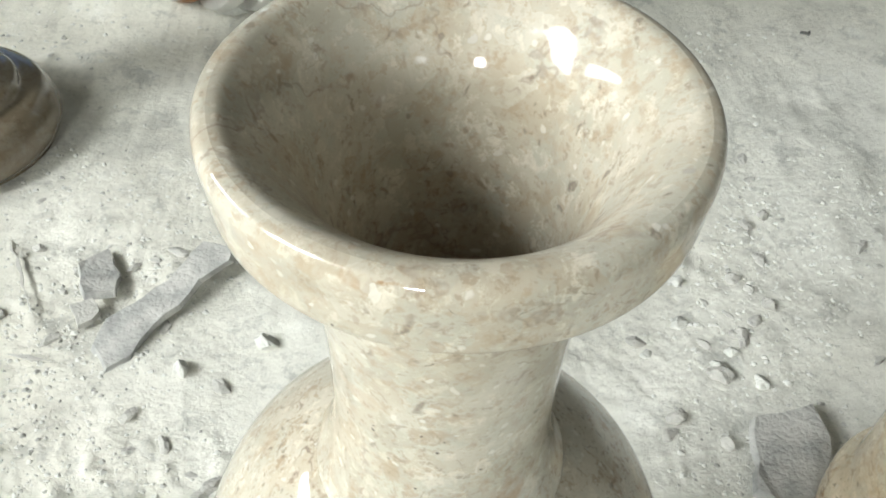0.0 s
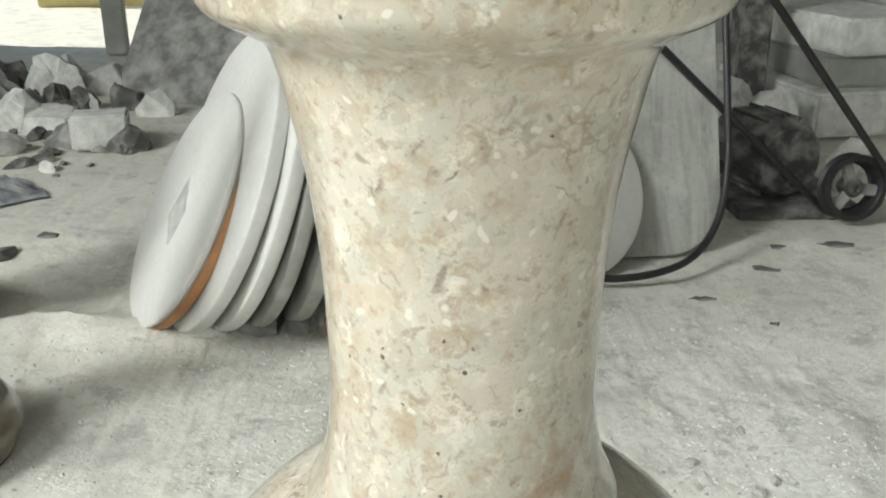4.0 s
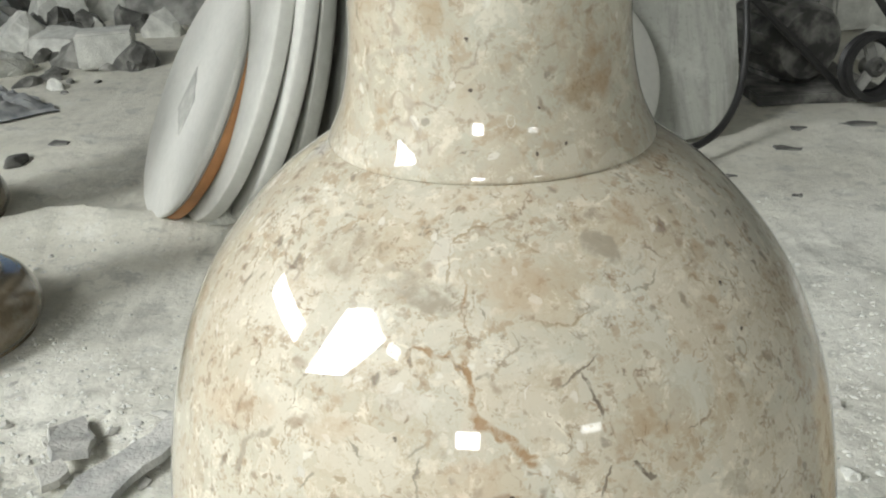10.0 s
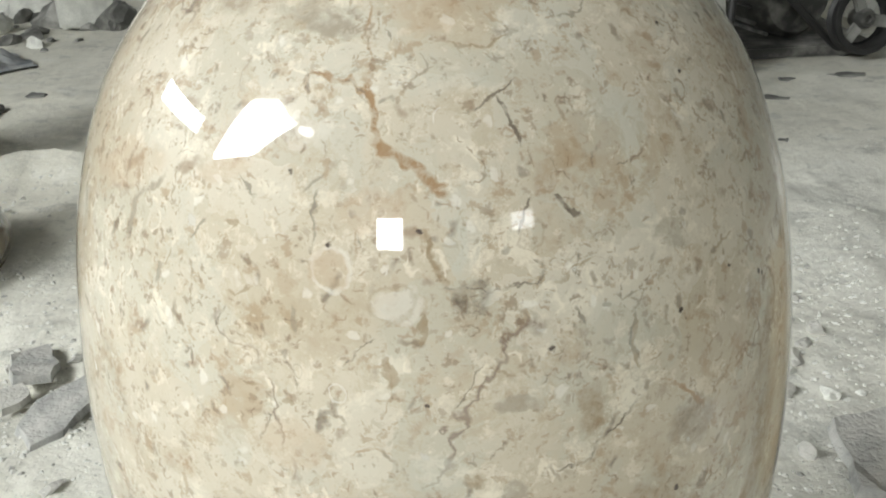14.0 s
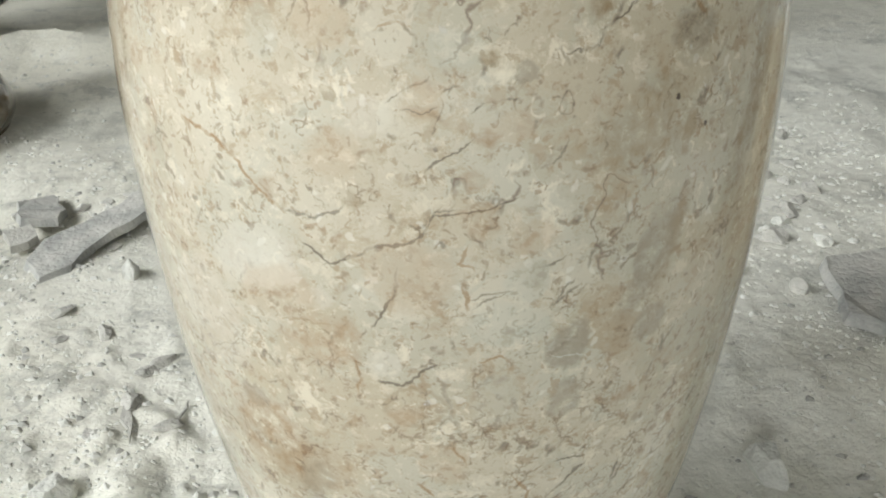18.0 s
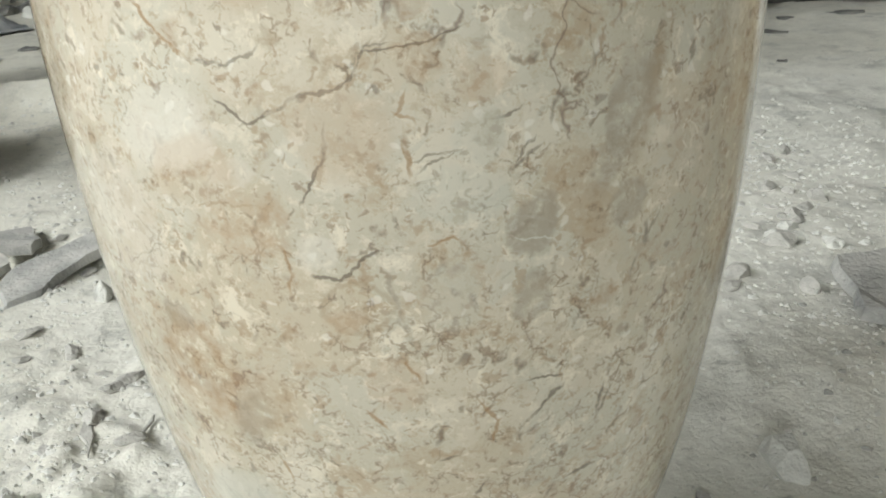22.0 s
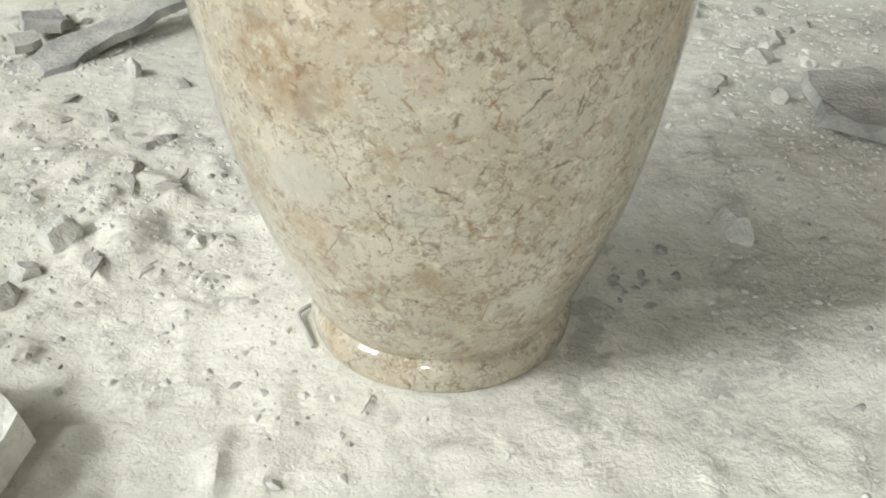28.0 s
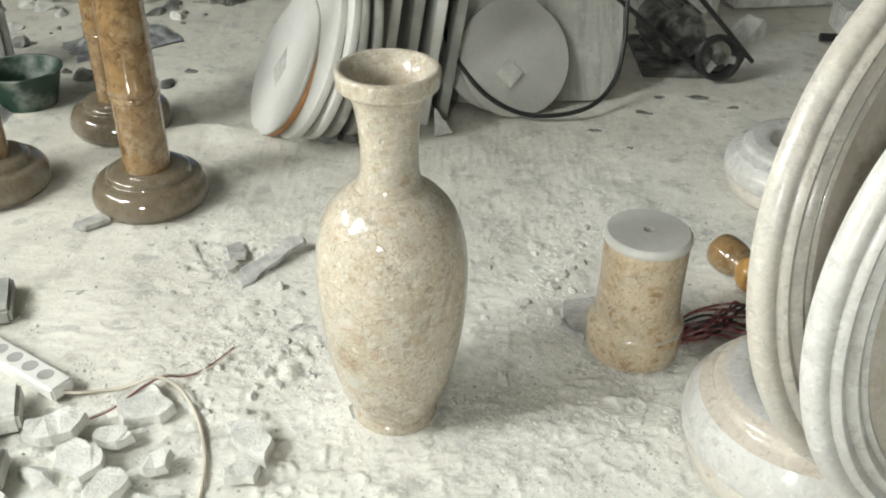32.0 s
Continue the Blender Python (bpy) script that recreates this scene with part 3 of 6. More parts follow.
blot("spot", GREEN, 0.4, (1.8, 0.4769), 0.0032, 0.0070, 4)
blot("ring", PALE, 0.68, (-13.8, 0.4710), 0.0071, 0.0071, -4)
blot("spot", PINK, 0.47, (-13.8, 0.4710), 0.0056, 0.0057, -4)
vein(DUN, 0.0004, 0.61, (-37.5, 0.4706), (-38.2, 0.4654))
blot("spot", ASHB, 0.61, (30.6, 0.4702), 0.0068, 0.0035, 31)
blot("stain", INK, 0.68, (3.6, 0.4667), 0.0027, 0.0013, 6)
vein(INK, 0.0004, 0.73, (-0.1, 0.4657), (5.4, 0.4651), (10.5, 0.4651), (12.1, 0.4681), (10.9, 0.4715))
vein(DUN, 0.0004, 0.61, (-23.8, 0.4650), (-26.7, 0.4612), (-27.9, 0.4626))
vein(DUN, 0.0006, 0.61, (13.1, 0.4645), (15.7, 0.4677), (17.6, 0.4684))
blot("spot", PALE, 0.49, (5.0, 0.4625), 0.0033, 0.0018, 7)
blot("stain", INK, 0.83, (2.6, 0.4622), 0.0041, 0.0034, 6)
blot("spot", PALE, 0.52, (-6.3, 0.4620), 0.0068, 0.0043, -0)
blot("ring", DUN, 0.3, (-6.3, 0.4620), 0.0077, 0.0052, -0)
blot("spot", ASH, 0.59, (-38.9, 0.4616), 0.0019, 0.0034, -18)
vein(DUN, 0.0005, 0.56, (36.9, 0.4604), (41.5, 0.4629))
vein(INK, 0.0004, 0.62, (-28.1, 0.4569), (-28.9, 0.4515))
blot("spot", ASH, 0.51, (-18.7, 0.4568), 0.0010, 0.0041, -8)
vein(INK, 0.0005, 0.62, (15.7, 0.4559), (16.0, 0.4519))
blot("spot", DUN, 0.77, (-3.0, 0.4558), 0.0015, 0.0040, 2)
speck((40.1, 0.4531), 0.0009)
vein(INK, 0.0005, 0.73, (22.7, 0.4508), (22.2, 0.4438), (23.1, 0.4371))
vein(DUN, 0.0006, 0.71, (22.5, 0.4504), (22.7, 0.4418), (22.9, 0.4338))
blot("spot", GREEN, 0.32, (20.4, 0.4469), 0.0123, 0.0101, 8)
speck((30.1, 0.4467), 0.0009)
speck((30.0, 0.4466), 0.0010)
speck((11.9, 0.4456), 0.0013)
vein(INK, 0.0003, 0.62, (-12.4, 0.4449), (-10.4, 0.4491), (-8.8, 0.4516))
speck((47.5, 0.4448), 0.0013)
blot("spot", DUN, 0.71, (-7.1, 0.4434), 0.0015, 0.0053, 0)
speck((48.5, 0.4431), 0.0010)
vein(INK, 0.0003, 0.62, (3.2, 0.4418), (1.9, 0.4361), (0.2, 0.4312))
blot("ring", ASH, 0.45, (-18.1, 0.4417), 0.0017, 0.0022, -3)
vein(DUN, 0.0004, 0.61, (4.7, 0.4416), (7.5, 0.4394))
blot("ring", PALE, 0.52, (-13.3, 0.4360), 0.0036, 0.0038, -2)
vein(DUN, 0.0004, 0.61, (-27.7, 0.4335), (-25.2, 0.4369), (-22.8, 0.4362))
speck((-2.9, 0.4323), 0.0009)
blot("spot", DUN, 0.61, (-19.4, 0.4306), 0.0019, 0.0014, -4)
blot("spot", ASHB, 0.71, (7.5, 0.4291), 0.0068, 0.0028, 5)
vein(RUSTY, 0.0009, 0.74, (26.9, 0.4256), (30.6, 0.4199), (32.9, 0.4121))
blot("stain", DUN, 0.77, (16.6, 0.4234), 0.0049, 0.0077, 17)
vein(INK, 0.0006, 0.83, (22.6, 0.4225), (19.9, 0.4160), (16.9, 0.4122), (16.0, 0.4069), (12.2, 0.4076))
blot("stain", DUN, 0.56, (48.4, 0.4198), 0.0057, 0.0186, 30)
vein(INK, 0.0004, 0.57, (-23.0, 0.4186), (-21.7, 0.4262), (-22.5, 0.4269))
blot("spot", PINK, 0.39, (-18.8, 0.4179), 0.0097, 0.0073, -5)
vein(RUSTY, 0.0005, 0.59, (-11.3, 0.4155), (-8.5, 0.4183), (-7.1, 0.4171))
vein(DUN, 0.0006, 0.56, (35.1, 0.4142), (38.9, 0.4216), (40.4, 0.4285))
blot("spot", GREEN, 0.32, (-27.2, 0.4134), 0.0068, 0.0097, -9)
vein(INK, 0.0004, 0.52, (-20.8, 0.4098), (-18.9, 0.4084))
blot("spot", GREEN, 0.4, (-1.8, 0.4091), 0.0088, 0.0075, 2)
blot("stain", INK, 0.57, (31.1, 0.4069), 0.0079, 0.0085, 14)
blot("stain", DUN, 0.82, (2.5, 0.4067), 0.0029, 0.0045, 4)
blot("spot", ASHB, 0.71, (6.8, 0.4019), 0.0037, 0.0030, 6)
blot("stain", RUSTY, 0.34, (-36.3, 0.4006), 0.0081, 0.0055, -13)
blot("spot", DUN, 0.61, (-17.9, 0.3962), 0.0020, 0.0028, -6)
vein(INK, 0.0005, 0.68, (-10.2, 0.3943), (-7.9, 0.3992), (-5.6, 0.4007))
vein(INK, 0.0005, 0.78, (5.4, 0.3940), (1.9, 0.3928), (0.3, 0.3899))
blot("stain", PINK, 0.55, (-6.4, 0.3940), 0.0065, 0.0058, -0)
vein(INK, 0.0004, 0.52, (-8.5, 0.3900), (-6.4, 0.3885), (-4.3, 0.3911))
blot("ring", INK, 0.41, (12.0, 0.3895), 0.0026, 0.0040, 9)
blot("spot", PALE, 0.28, (-13.1, 0.3884), 0.0076, 0.0060, -4)
speck((28.5, 0.3862), 0.0013)
blot("spot", PINK, 0.39, (4.6, 0.3840), 0.0089, 0.0061, 5)
vein(INK, 0.0005, 0.73, (-0.1, 0.3811), (-2.8, 0.3751), (-5.8, 0.3700))
blot("stain", RUSTY, 0.55, (1.9, 0.3804), 0.0037, 0.0033, 4)
blot("stain", DUN, 0.5, (25.4, 0.3799), 0.0156, 0.0145, 15)
vein(RUSTY, 0.0008, 0.8, (-41.8, 0.3778), (-36.8, 0.3750), (-33.5, 0.3695), (-30.2, 0.3593), (-26.1, 0.3509))
vein(INK, 0.0005, 0.62, (12.0, 0.3772), (10.5, 0.3697), (8.8, 0.3682))
blot("spot", PINK, 0.39, (-17.9, 0.3747), 0.0103, 0.0101, -7)
# upright brown streak at the right edge: a reflection in the polish, painted as colour
blot("stain", DUN, 0.66, (46.6, 0.3745), 0.0077, 0.0396, 21)
speck((34.1, 0.3735), 0.0013)
blot("stain", DUN, 0.46, (18.7, 0.3726), 0.0096, 0.0083, 7)
blot("spot", DUN, 0.61, (30.8, 0.3712), 0.0025, 0.0071, 18)
blot("stain", RUSTY, 0.41, (0.3, 0.3668), 0.0041, 0.0026, 3)
vein(INK, 0.0005, 0.73, (6.9, 0.3601), (3.5, 0.3573), (-0.7, 0.3543), (-5.1, 0.3532))
blot("stain", DUN, 0.61, (-15.9, 0.3577), 0.0033, 0.0027, -7)
blot("stain", RUSTY, 0.41, (-28.6, 0.3576), 0.0047, 0.0048, -14)
vein(INK, 0.0006, 0.62, (-25.6, 0.3507), (-21.5, 0.3496), (-17.5, 0.3548))
blot("stain", RUSTY, 0.48, (0.6, 0.3505), 0.0061, 0.0069, 4)
vein(INK, 0.0005, 0.52, (-6.8, 0.3457), (-4.4, 0.3550), (-2.2, 0.3560))
blot("spot", PINK, 0.39, (8.0, 0.3430), 0.0082, 0.0073, 9)
vein(RUSTY, 0.0007, 0.64, (-1.0, 0.3405), (-2.1, 0.3353), (-0.2, 0.3322))
vein(INK, 0.0007, 0.78, (-23.3, 0.3399), (-19.5, 0.3315), (-14.3, 0.3388), (-6.8, 0.3457))
vein(INK, 0.0005, 0.68, (11.9, 0.3336), (9.6, 0.3301))
vein(INK, 0.0007, 0.83, (-10.6, 0.3304), (-10.9, 0.3200), (-14.1, 0.3068))
blot("spot", PINK, 0.39, (-8.4, 0.3295), 0.0161, 0.0152, -3)
vein(RUSTY, 0.0010, 0.74, (-1.3, 0.3283), (-0.9, 0.3166))
blot("stain", DUN, 0.66, (29.7, 0.3282), 0.0041, 0.0212, 13)
blot("spot", PALE, 0.39, (-32.2, 0.3279), 0.0216, 0.0142, -19)
blot("stain", DUN, 0.5, (8.4, 0.3271), 0.0043, 0.0038, 7)
blot("spot", GREEN, 0.48, (7.4, 0.3253), 0.0088, 0.0082, 10)
blot("stain", ASHB, 0.71, (24.7, 0.3253), 0.0031, 0.0189, 12)
blot("spot", PALE, 0.42, (-31.4, 0.3247), 0.0151, 0.0106, -8)
blot("stain", ASHB, 0.71, (26.6, 0.3238), 0.0079, 0.0224, 21)
vein(INK, 0.0005, 0.68, (13.4, 0.3229), (11.9, 0.3158))
vein(INK, 0.0005, 0.62, (-0.1, 0.3199), (4.4, 0.3224))
vein(INK, 0.0004, 0.62, (0.3, 0.3164), (4.3, 0.3216))
blot("spot", PALE, 0.35, (-22.9, 0.3153), 0.0084, 0.0063, -6)
vein(INK, 0.0006, 0.62, (12.0, 0.3150), (14.4, 0.3203))
blot("spot", PINK, 0.39, (-29.1, 0.3147), 0.0175, 0.0119, -19)
blot("spot", GREEN, 0.44, (4.9, 0.3068), 0.0164, 0.0101, 7)
vein(PALE, 0.0004, 0.42, (12.0, 0.3041), (16.2, 0.2999))
vein(DUN, 0.0004, 0.56, (-28.8, 0.3029), (-24.4, 0.3050), (-20.5, 0.3036))
vein(PALE, 0.0004, 0.51, (11.7, 0.2981), (16.7, 0.2929))
blot("stain", RUSTY, 0.48, (-18.4, 0.2978), 0.0052, 0.0091, -5)
blot("stain", PINK, 0.55, (-23.3, 0.2965), 0.0158, 0.0107, -7)
blot("spot", ASHB, 0.61, (28.1, 0.2943), 0.0078, 0.0090, 16)
blot("spot", ASHB, 0.82, (14.4, 0.2925), 0.0087, 0.0120, 12)
vein(RUSTY, 0.0005, 0.74, (1.2, 0.2909), (3.7, 0.2922), (5.6, 0.2875))
blot("spot", PALE, 0.35, (-45.7, 0.2907), 0.0231, 0.0264, -16)
vein(PALE, 0.0004, 0.51, (11.7, 0.2907), (17.3, 0.2855))
vein(RUSTY, 0.0006, 0.64, (-17.8, 0.2894), (-16.8, 0.2808), (-17.7, 0.2737))
blot("spot", PALE, 0.42, (-13.4, 0.2876), 0.0077, 0.0057, -3)
vein(INK, 0.0004, 0.62, (-23.9, 0.2875), (-23.6, 0.2786))
vein(ASH, 0.0008, 0.66, (33.8, 0.2875), (31.3, 0.2783), (29.4, 0.2659))
vein(ASH, 0.0004, 0.61, (-37.3, 0.2850), (-42.8, 0.2782), (-48.8, 0.2665))
vein(INK, 0.0006, 0.78, (-14.1, 0.2806), (-10.5, 0.2790), (-7.9, 0.2857), (-5.3, 0.2895))
vein(ASHB, 0.0011, 0.82, (-4.5, 0.2804), (-3.6, 0.2678), (-2.1, 0.2529))
blot("spot", GREEN, 0.36, (3.2, 0.2709), 0.0096, 0.0137, 7)
blot("ring", DUN, 0.34, (-9.0, 0.2681), 0.0131, 0.0107, -1)
blot("spot", ASHB, 0.66, (14.0, 0.2660), 0.0069, 0.0099, 13)
blot("stain", PINK, 0.55, (-10.7, 0.2633), 0.0067, 0.0048, -2)
blot("stain", RUSTY, 0.41, (24.8, 0.2580), 0.0050, 0.0066, 19)
blot("spot", ASHB, 0.61, (-38.5, 0.2561), 0.0073, 0.0067, -18)
vein(DUN, 0.0005, 0.5, (-11.9, 0.2409), (-9.3, 0.2476))
blot("spot", PINK, 0.39, (-4.8, 0.2360), 0.0088, 0.0115, 2)
blot("stain", RUSTY, 0.48, (-37.4, 0.2346), 0.0212, 0.0199, -3)
vein(INK, 0.0007, 0.78, (13.6, 0.2324), (18.3, 0.2315))
blot("stain", RUSTY, 0.44, (-28.2, 0.2223), 0.0178, 0.0131, -17)
vein(INK, 0.0004, 0.52, (7.1, 0.2190), (9.6, 0.2287))
vein(INK, 0.0004, 0.52, (17.1, 0.2127), (13.5, 0.2076))
vein(INK, 0.0007, 0.73, (26.4, 0.2082), (27.4, 0.2162))
speck((-13.2, 0.1679), 0.0012)
vein(DUN, 0.0006, 0.71, (11.2, 0.1652), (10.6, 0.1581), (8.8, 0.1522))
vein(INK, 0.0004, 0.68, (-23.9, 0.1648), (-25.4, 0.1570))
vein(RUSTY, 0.0004, 0.74, (-12.8, 0.1631), (-13.2, 0.1511))
vein(DUN, 0.0007, 0.71, (20.6, 0.1613), (17.9, 0.1558))
vein(DUN, 0.0006, 0.77, (-4.1, 0.1579), (0.6, 0.1569), (1.7, 0.1507))
blot("spot", GREEN, 0.4, (-7.1, 0.1574), 0.0123, 0.0104, 0)
blot("spot", GREEN, 0.36, (-22.0, 0.1562), 0.0079, 0.0096, -4)
blot("stain", DUN, 0.77, (1.3, 0.1488), 0.0019, 0.0058, -8)
blot("stain", RUSTY, 0.55, (-21.2, 0.1481), 0.0019, 0.0020, -5)
blot("stain", RUSTY, 0.55, (-23.1, 0.1472), 0.0020, 0.0020, -6)
vein(RUSTY, 0.0007, 0.74, (15.5, 0.1446), (16.8, 0.1355), (15.9, 0.1248))
speck((-17.9, 0.1391), 0.0008)
speck((-14.2, 0.1388), 0.0008)
blot("stain", INK, 0.52, (-4.2, 0.1358), 0.0032, 0.0024, 1)
vein(INK, 0.0005, 0.73, (-27.4, 0.1333), (-31.8, 0.1204), (-36.0, 0.1061))
blot("spot", ASHB, 0.71, (-25.5, 0.1325), 0.0051, 0.0049, -8)
blot("spot", PINK, 0.39, (-36.5, 0.1315), 0.0122, 0.0087, -12)
vein(INK, 0.0005, 0.62, (-38.5, 0.1315), (-37.4, 0.1311))
blot("spot", PALE, 0.42, (-23.1, 0.1292), 0.0025, 0.0058, -7)
speck((-17.2, 0.1284), 0.0008)
vein(RUSTY, 0.0005, 0.59, (10.4, 0.1271), (10.2, 0.1197))
vein(DUN, 0.0005, 0.5, (21.5, 0.1209), (20.3, 0.1137))
vein(ASH, 0.0007, 0.77, (27.3, 0.1197), (27.3, 0.1103), (24.1, 0.1040), (24.6, 0.0962))
speck((16.6, 0.1115), 0.0008)
vein(DUN, 0.0007, 0.71, (-36.0, 0.1061), (-32.5, 0.0993), (-32.7, 0.0918))
blot("stain", DUN, 0.41, (-4.2, 0.1046), 0.0127, 0.0128, 1)
vein(INK, 0.0005, 0.68, (-29.4, 0.0940), (-26.5, 0.0936))
vein(DUN, 0.0005, 0.71, (13.1, 0.0933), (11.8, 0.0824), (10.3, 0.0701))
blot("stain", DUN, 0.46, (-17.6, 0.0917), 0.0163, 0.0147, -8)
vein(INK, 0.0005, 0.68, (-17.6, 0.0913), (-15.8, 0.0996))
speck((-8.8, 0.0898), 0.0012)
blot("spot", PALE, 0.35, (26.6, 0.0814), 0.0102, 0.0167, -42)
blot("stain", RUSTY, 0.48, (-27.7, 0.0791), 0.0104, 0.0081, -16)
vein(PALE, 0.0007, 0.68, (4.5, 0.0546), (10.6, 0.0553))
blot("stain", DUN, 0.5, (25.1, 0.0441), 0.0102, 0.0119, -13)
vein(INK, 0.0006, 0.62, (33.4, 0.0211), (37.4, 0.0220))
vein(INK, 0.0008, 0.83, (13.2, 0.0129), (15.8, 0.0136))
vein(INK, 0.0006, 0.62, (-4.8, 0.0078), (-4.3, 0.0035))
blot("spot", PALE, 0.5, (-36.0, 0.1651), 0.0216, 0.0155, -17)
blot("spot", GREEN, 0.5, (-34.3, 0.1690), 0.0229, 0.0154, -15)
blot("stain", ASHB, 0.6, (-27.7, 0.2151), 0.0080, 0.0168, 25)
vein(INK, 0.0007, 0.75, (19.0, 0.2273), (16.3, 0.2201), (12.9, 0.2102))
vein(INK, 0.0007, 0.75, (26.2, 0.2192), (26.0, 0.2083))
vein(INK, 0.0007, 0.75, (-4.0, 0.1751), (-1.5, 0.1710), (1.9, 0.1664))
vein(INK, 0.0007, 0.75, (5.4, 0.1757), (7.4, 0.1874))
vein(INK, 0.0007, 0.75, (0.5, 0.2010), (2.9, 0.2028))
vein(INK, 0.0007, 0.75, (22.0, 0.1800), (26.0, 0.1822))
vein(INK, 0.0007, 0.75, (-22.6, 0.1775), (-21.3, 0.1702))
vein(INK, 0.0008, 0.75, (13.3, 0.1509), (15.9, 0.1606))
vein(INK, 0.0008, 0.75, (-12.2, 0.1295), (-8.0, 0.1331))
vein(INK, 0.0007, 0.75, (-16.5, 0.1554), (-14.6, 0.1487))
vein(RUSTY, 0.0007, 0.7, (-9.0, 0.2238), (-6.9, 0.2174))
vein(RUSTY, 0.0008, 0.7, (2.8, 0.1554), (5.7, 0.1428), (10.7, 0.1406))
vein(RUSTY, 0.0008, 0.7, (-24.8, 0.1965), (-23.7, 0.1872))
vein(RUSTY, 0.0009, 0.7, (19.2, 0.1228), (23.2, 0.1322))
vein(RUSTY, 0.0007, 0.7, (-3.3, 0.2474), (-1.3, 0.2374))
vein(RUSTY, 0.0007, 0.7, (6.7, 0.2257), (9.1, 0.2165), (8.8, 0.2078))


def stone_of(name, lo, hi, tones, **style):
    """The vase's stone with the marks that lie between two heights."""
    return shell_marble(name, *tones, marks=[(a, skin(z), z, *rest) for a, z, *rest in MARKS if lo < z + max(rest[:2]) and z - max(rest[:2]) < hi], dots=[d for d in SPECKS if lo - 0.002 < d[2] < hi + 0.002], **style)


NECK_TONES = [[x * 0.885 for x in tone] for tone in (CREAM, TAN, GREY)]
BANDS = [0.0, 0.22, 0.31, 0.37, 0.43, 0.49, 0.5598]
M_BODY = [stone_of("shelly_marble", lo, hi, (CREAM, TAN, GREY)) for lo, hi in zip(BANDS, BANDS[1:])]
M_NECK = stone_of("shelly_marble_neck", 0.558, 0.80, NECK_TONES, lumps=0.7, fineness=1.6, dark=0.75)
M_MOUTH = stone_of("shelly_marble_mouth", 2.0, 3.0, NECK_TONES, lumps=0.7, fineness=1.6, dark=0.75, gloss=0.05, coat=0.5)
M_CYL = marble("raw_marble", (0.58, 0.49, 0.35), (0.39, 0.26, 0.135), (0.50, 0.44, 0.33), rough=0.2, coat=0.4, flecks=0.8, grain=0.85, rust=0.9)
M_ONYX = marble("brown_onyx", (0.26, 0.165, 0.075), (0.095, 0.052, 0.022), (0.33, 0.25, 0.15), rough=0.1, flecks=0.06, coat=0.7, grain=0.8, rust=0.8)
M_ONYX2 = marble("grey_brown_onyx", (0.17, 0.14, 0.095), (0.13, 0.095, 0.06), (0.20, 0.175, 0.13), rough=0.12, flecks=0.06, coat=0.6, grain=0.7)
M_PALE = marble("pale_marble", (0.58, 0.55, 0.48), (0.52, 0.44, 0.35), (0.52, 0.50, 0.46), rough=0.22, flecks=0.2, coat=0.3, grain=0.4, rust=0.25)
M_TOP = marble("table_marble", (0.47, 0.43, 0.36), (0.38, 0.33, 0.25), (0.47, 0.45, 0.40), rough=0.3, flecks=0.15, coat=0.2, grain=0.35, rust=0.2)
M_EDGE = marble("white_edge_marble", (0.56, 0.56, 0.53), (0.51, 0.49, 0.44), (0.46, 0.46, 0.44), rough=0.3, flecks=0.15, coat=0.2, grain=0.4, rust=0.1)
M_BEIGE = marble("beige_marble", (0.55, 0.51, 0.44), (0.47, 0.41, 0.33), (0.50, 0.46, 0.38), rough=0.15, flecks=0.3, coat=0.5, grain=0.4, rust=0.3)
M_RIM = marble("cream_rim_marble", (0.50, 0.48, 0.42), (0.44, 0.40, 0.34), (0.43, 0.42, 0.38), rough=0.3, flecks=0.3, coat=0.2, grain=0.5, rust=0.15)
M_DISC = plain("dusty_white_stone", (0.60, 0.60, 0.56), 0.75, var=0.1, scale=9, dust=0.3)
M_DISC2 = plain("dusty_grey_stone", (0.30, 0.30, 0.27), 0.75, var=0.2, scale=9, dust=0.15)
M_SLAB = plain("grey_slab_stone", (0.29, 0.30, 0.27), 0.7, var=0.22, scale=6, dust=0.1)


def streaked(name, base, dark):
    """Sawn slab with streaks of dried water that run down it, and patches of dust."""
    m, nt, b = mat(name)
    c = coords(nt)
    run = nd(nt, "Mapping", {"Vector": c, "Scale": (16, 2.2, 16)}).outputs[0]
    n1 = noise_tex(nt, run, 1.0, 6, 0.65, 0.6).outputs["Fac"]
    n2 = noise_tex(nt, c, 9, 6, 0.65).outputs["Fac"]
    n3 = noise_tex(nt, c, 90, 4, 0.6).outputs["Fac"]
    col = mixc(nt, fac(nt, n1, 0.50, 0.66, 0, 0.7), base, dark)
    col = mixc(nt, fac(nt, n2, 0.50, 0.66, 0, 0.5), col, [x * 1.4 for x in base])
    col = mixc(nt, fac(nt, n3, 0.55, 0.7, 0, 0.35), col, dark)
    nt.links.new(col, b.inputs["Base Color"])
    b.inputs["Roughness"].default_value = 0.75
    bump(nt, b, n3, 0.3, 0.003)
    return m


M_STREAK = streaked("streaked_grey_slab", (0.34, 0.345, 0.31), (0.15, 0.15, 0.135))
M_RUST = plain("orange_edge", (0.40, 0.19, 0.075), 0.6, var=0.3, scale=14)
M_BLACK = plain("black_rubber", (0.018, 0.018, 0.018), 0.5, var=0.3, scale=30)
M_IRON = plain("dirty_iron", (0.07, 0.07, 0.065), 0.55, metal=0.3, var=0.4, scale=14, dust=0.3)
M_CHIP = plain("stone_chip", (0.63, 0.635, 0.59), 0.9, var=0.25, scale=22, bumpy=0.8)
M_GREYROCK = plain("grey_rubble", (0.20, 0.20, 0.185), 0.85, var=0.35, scale=10, bumpy=0.5, dust=0.25)
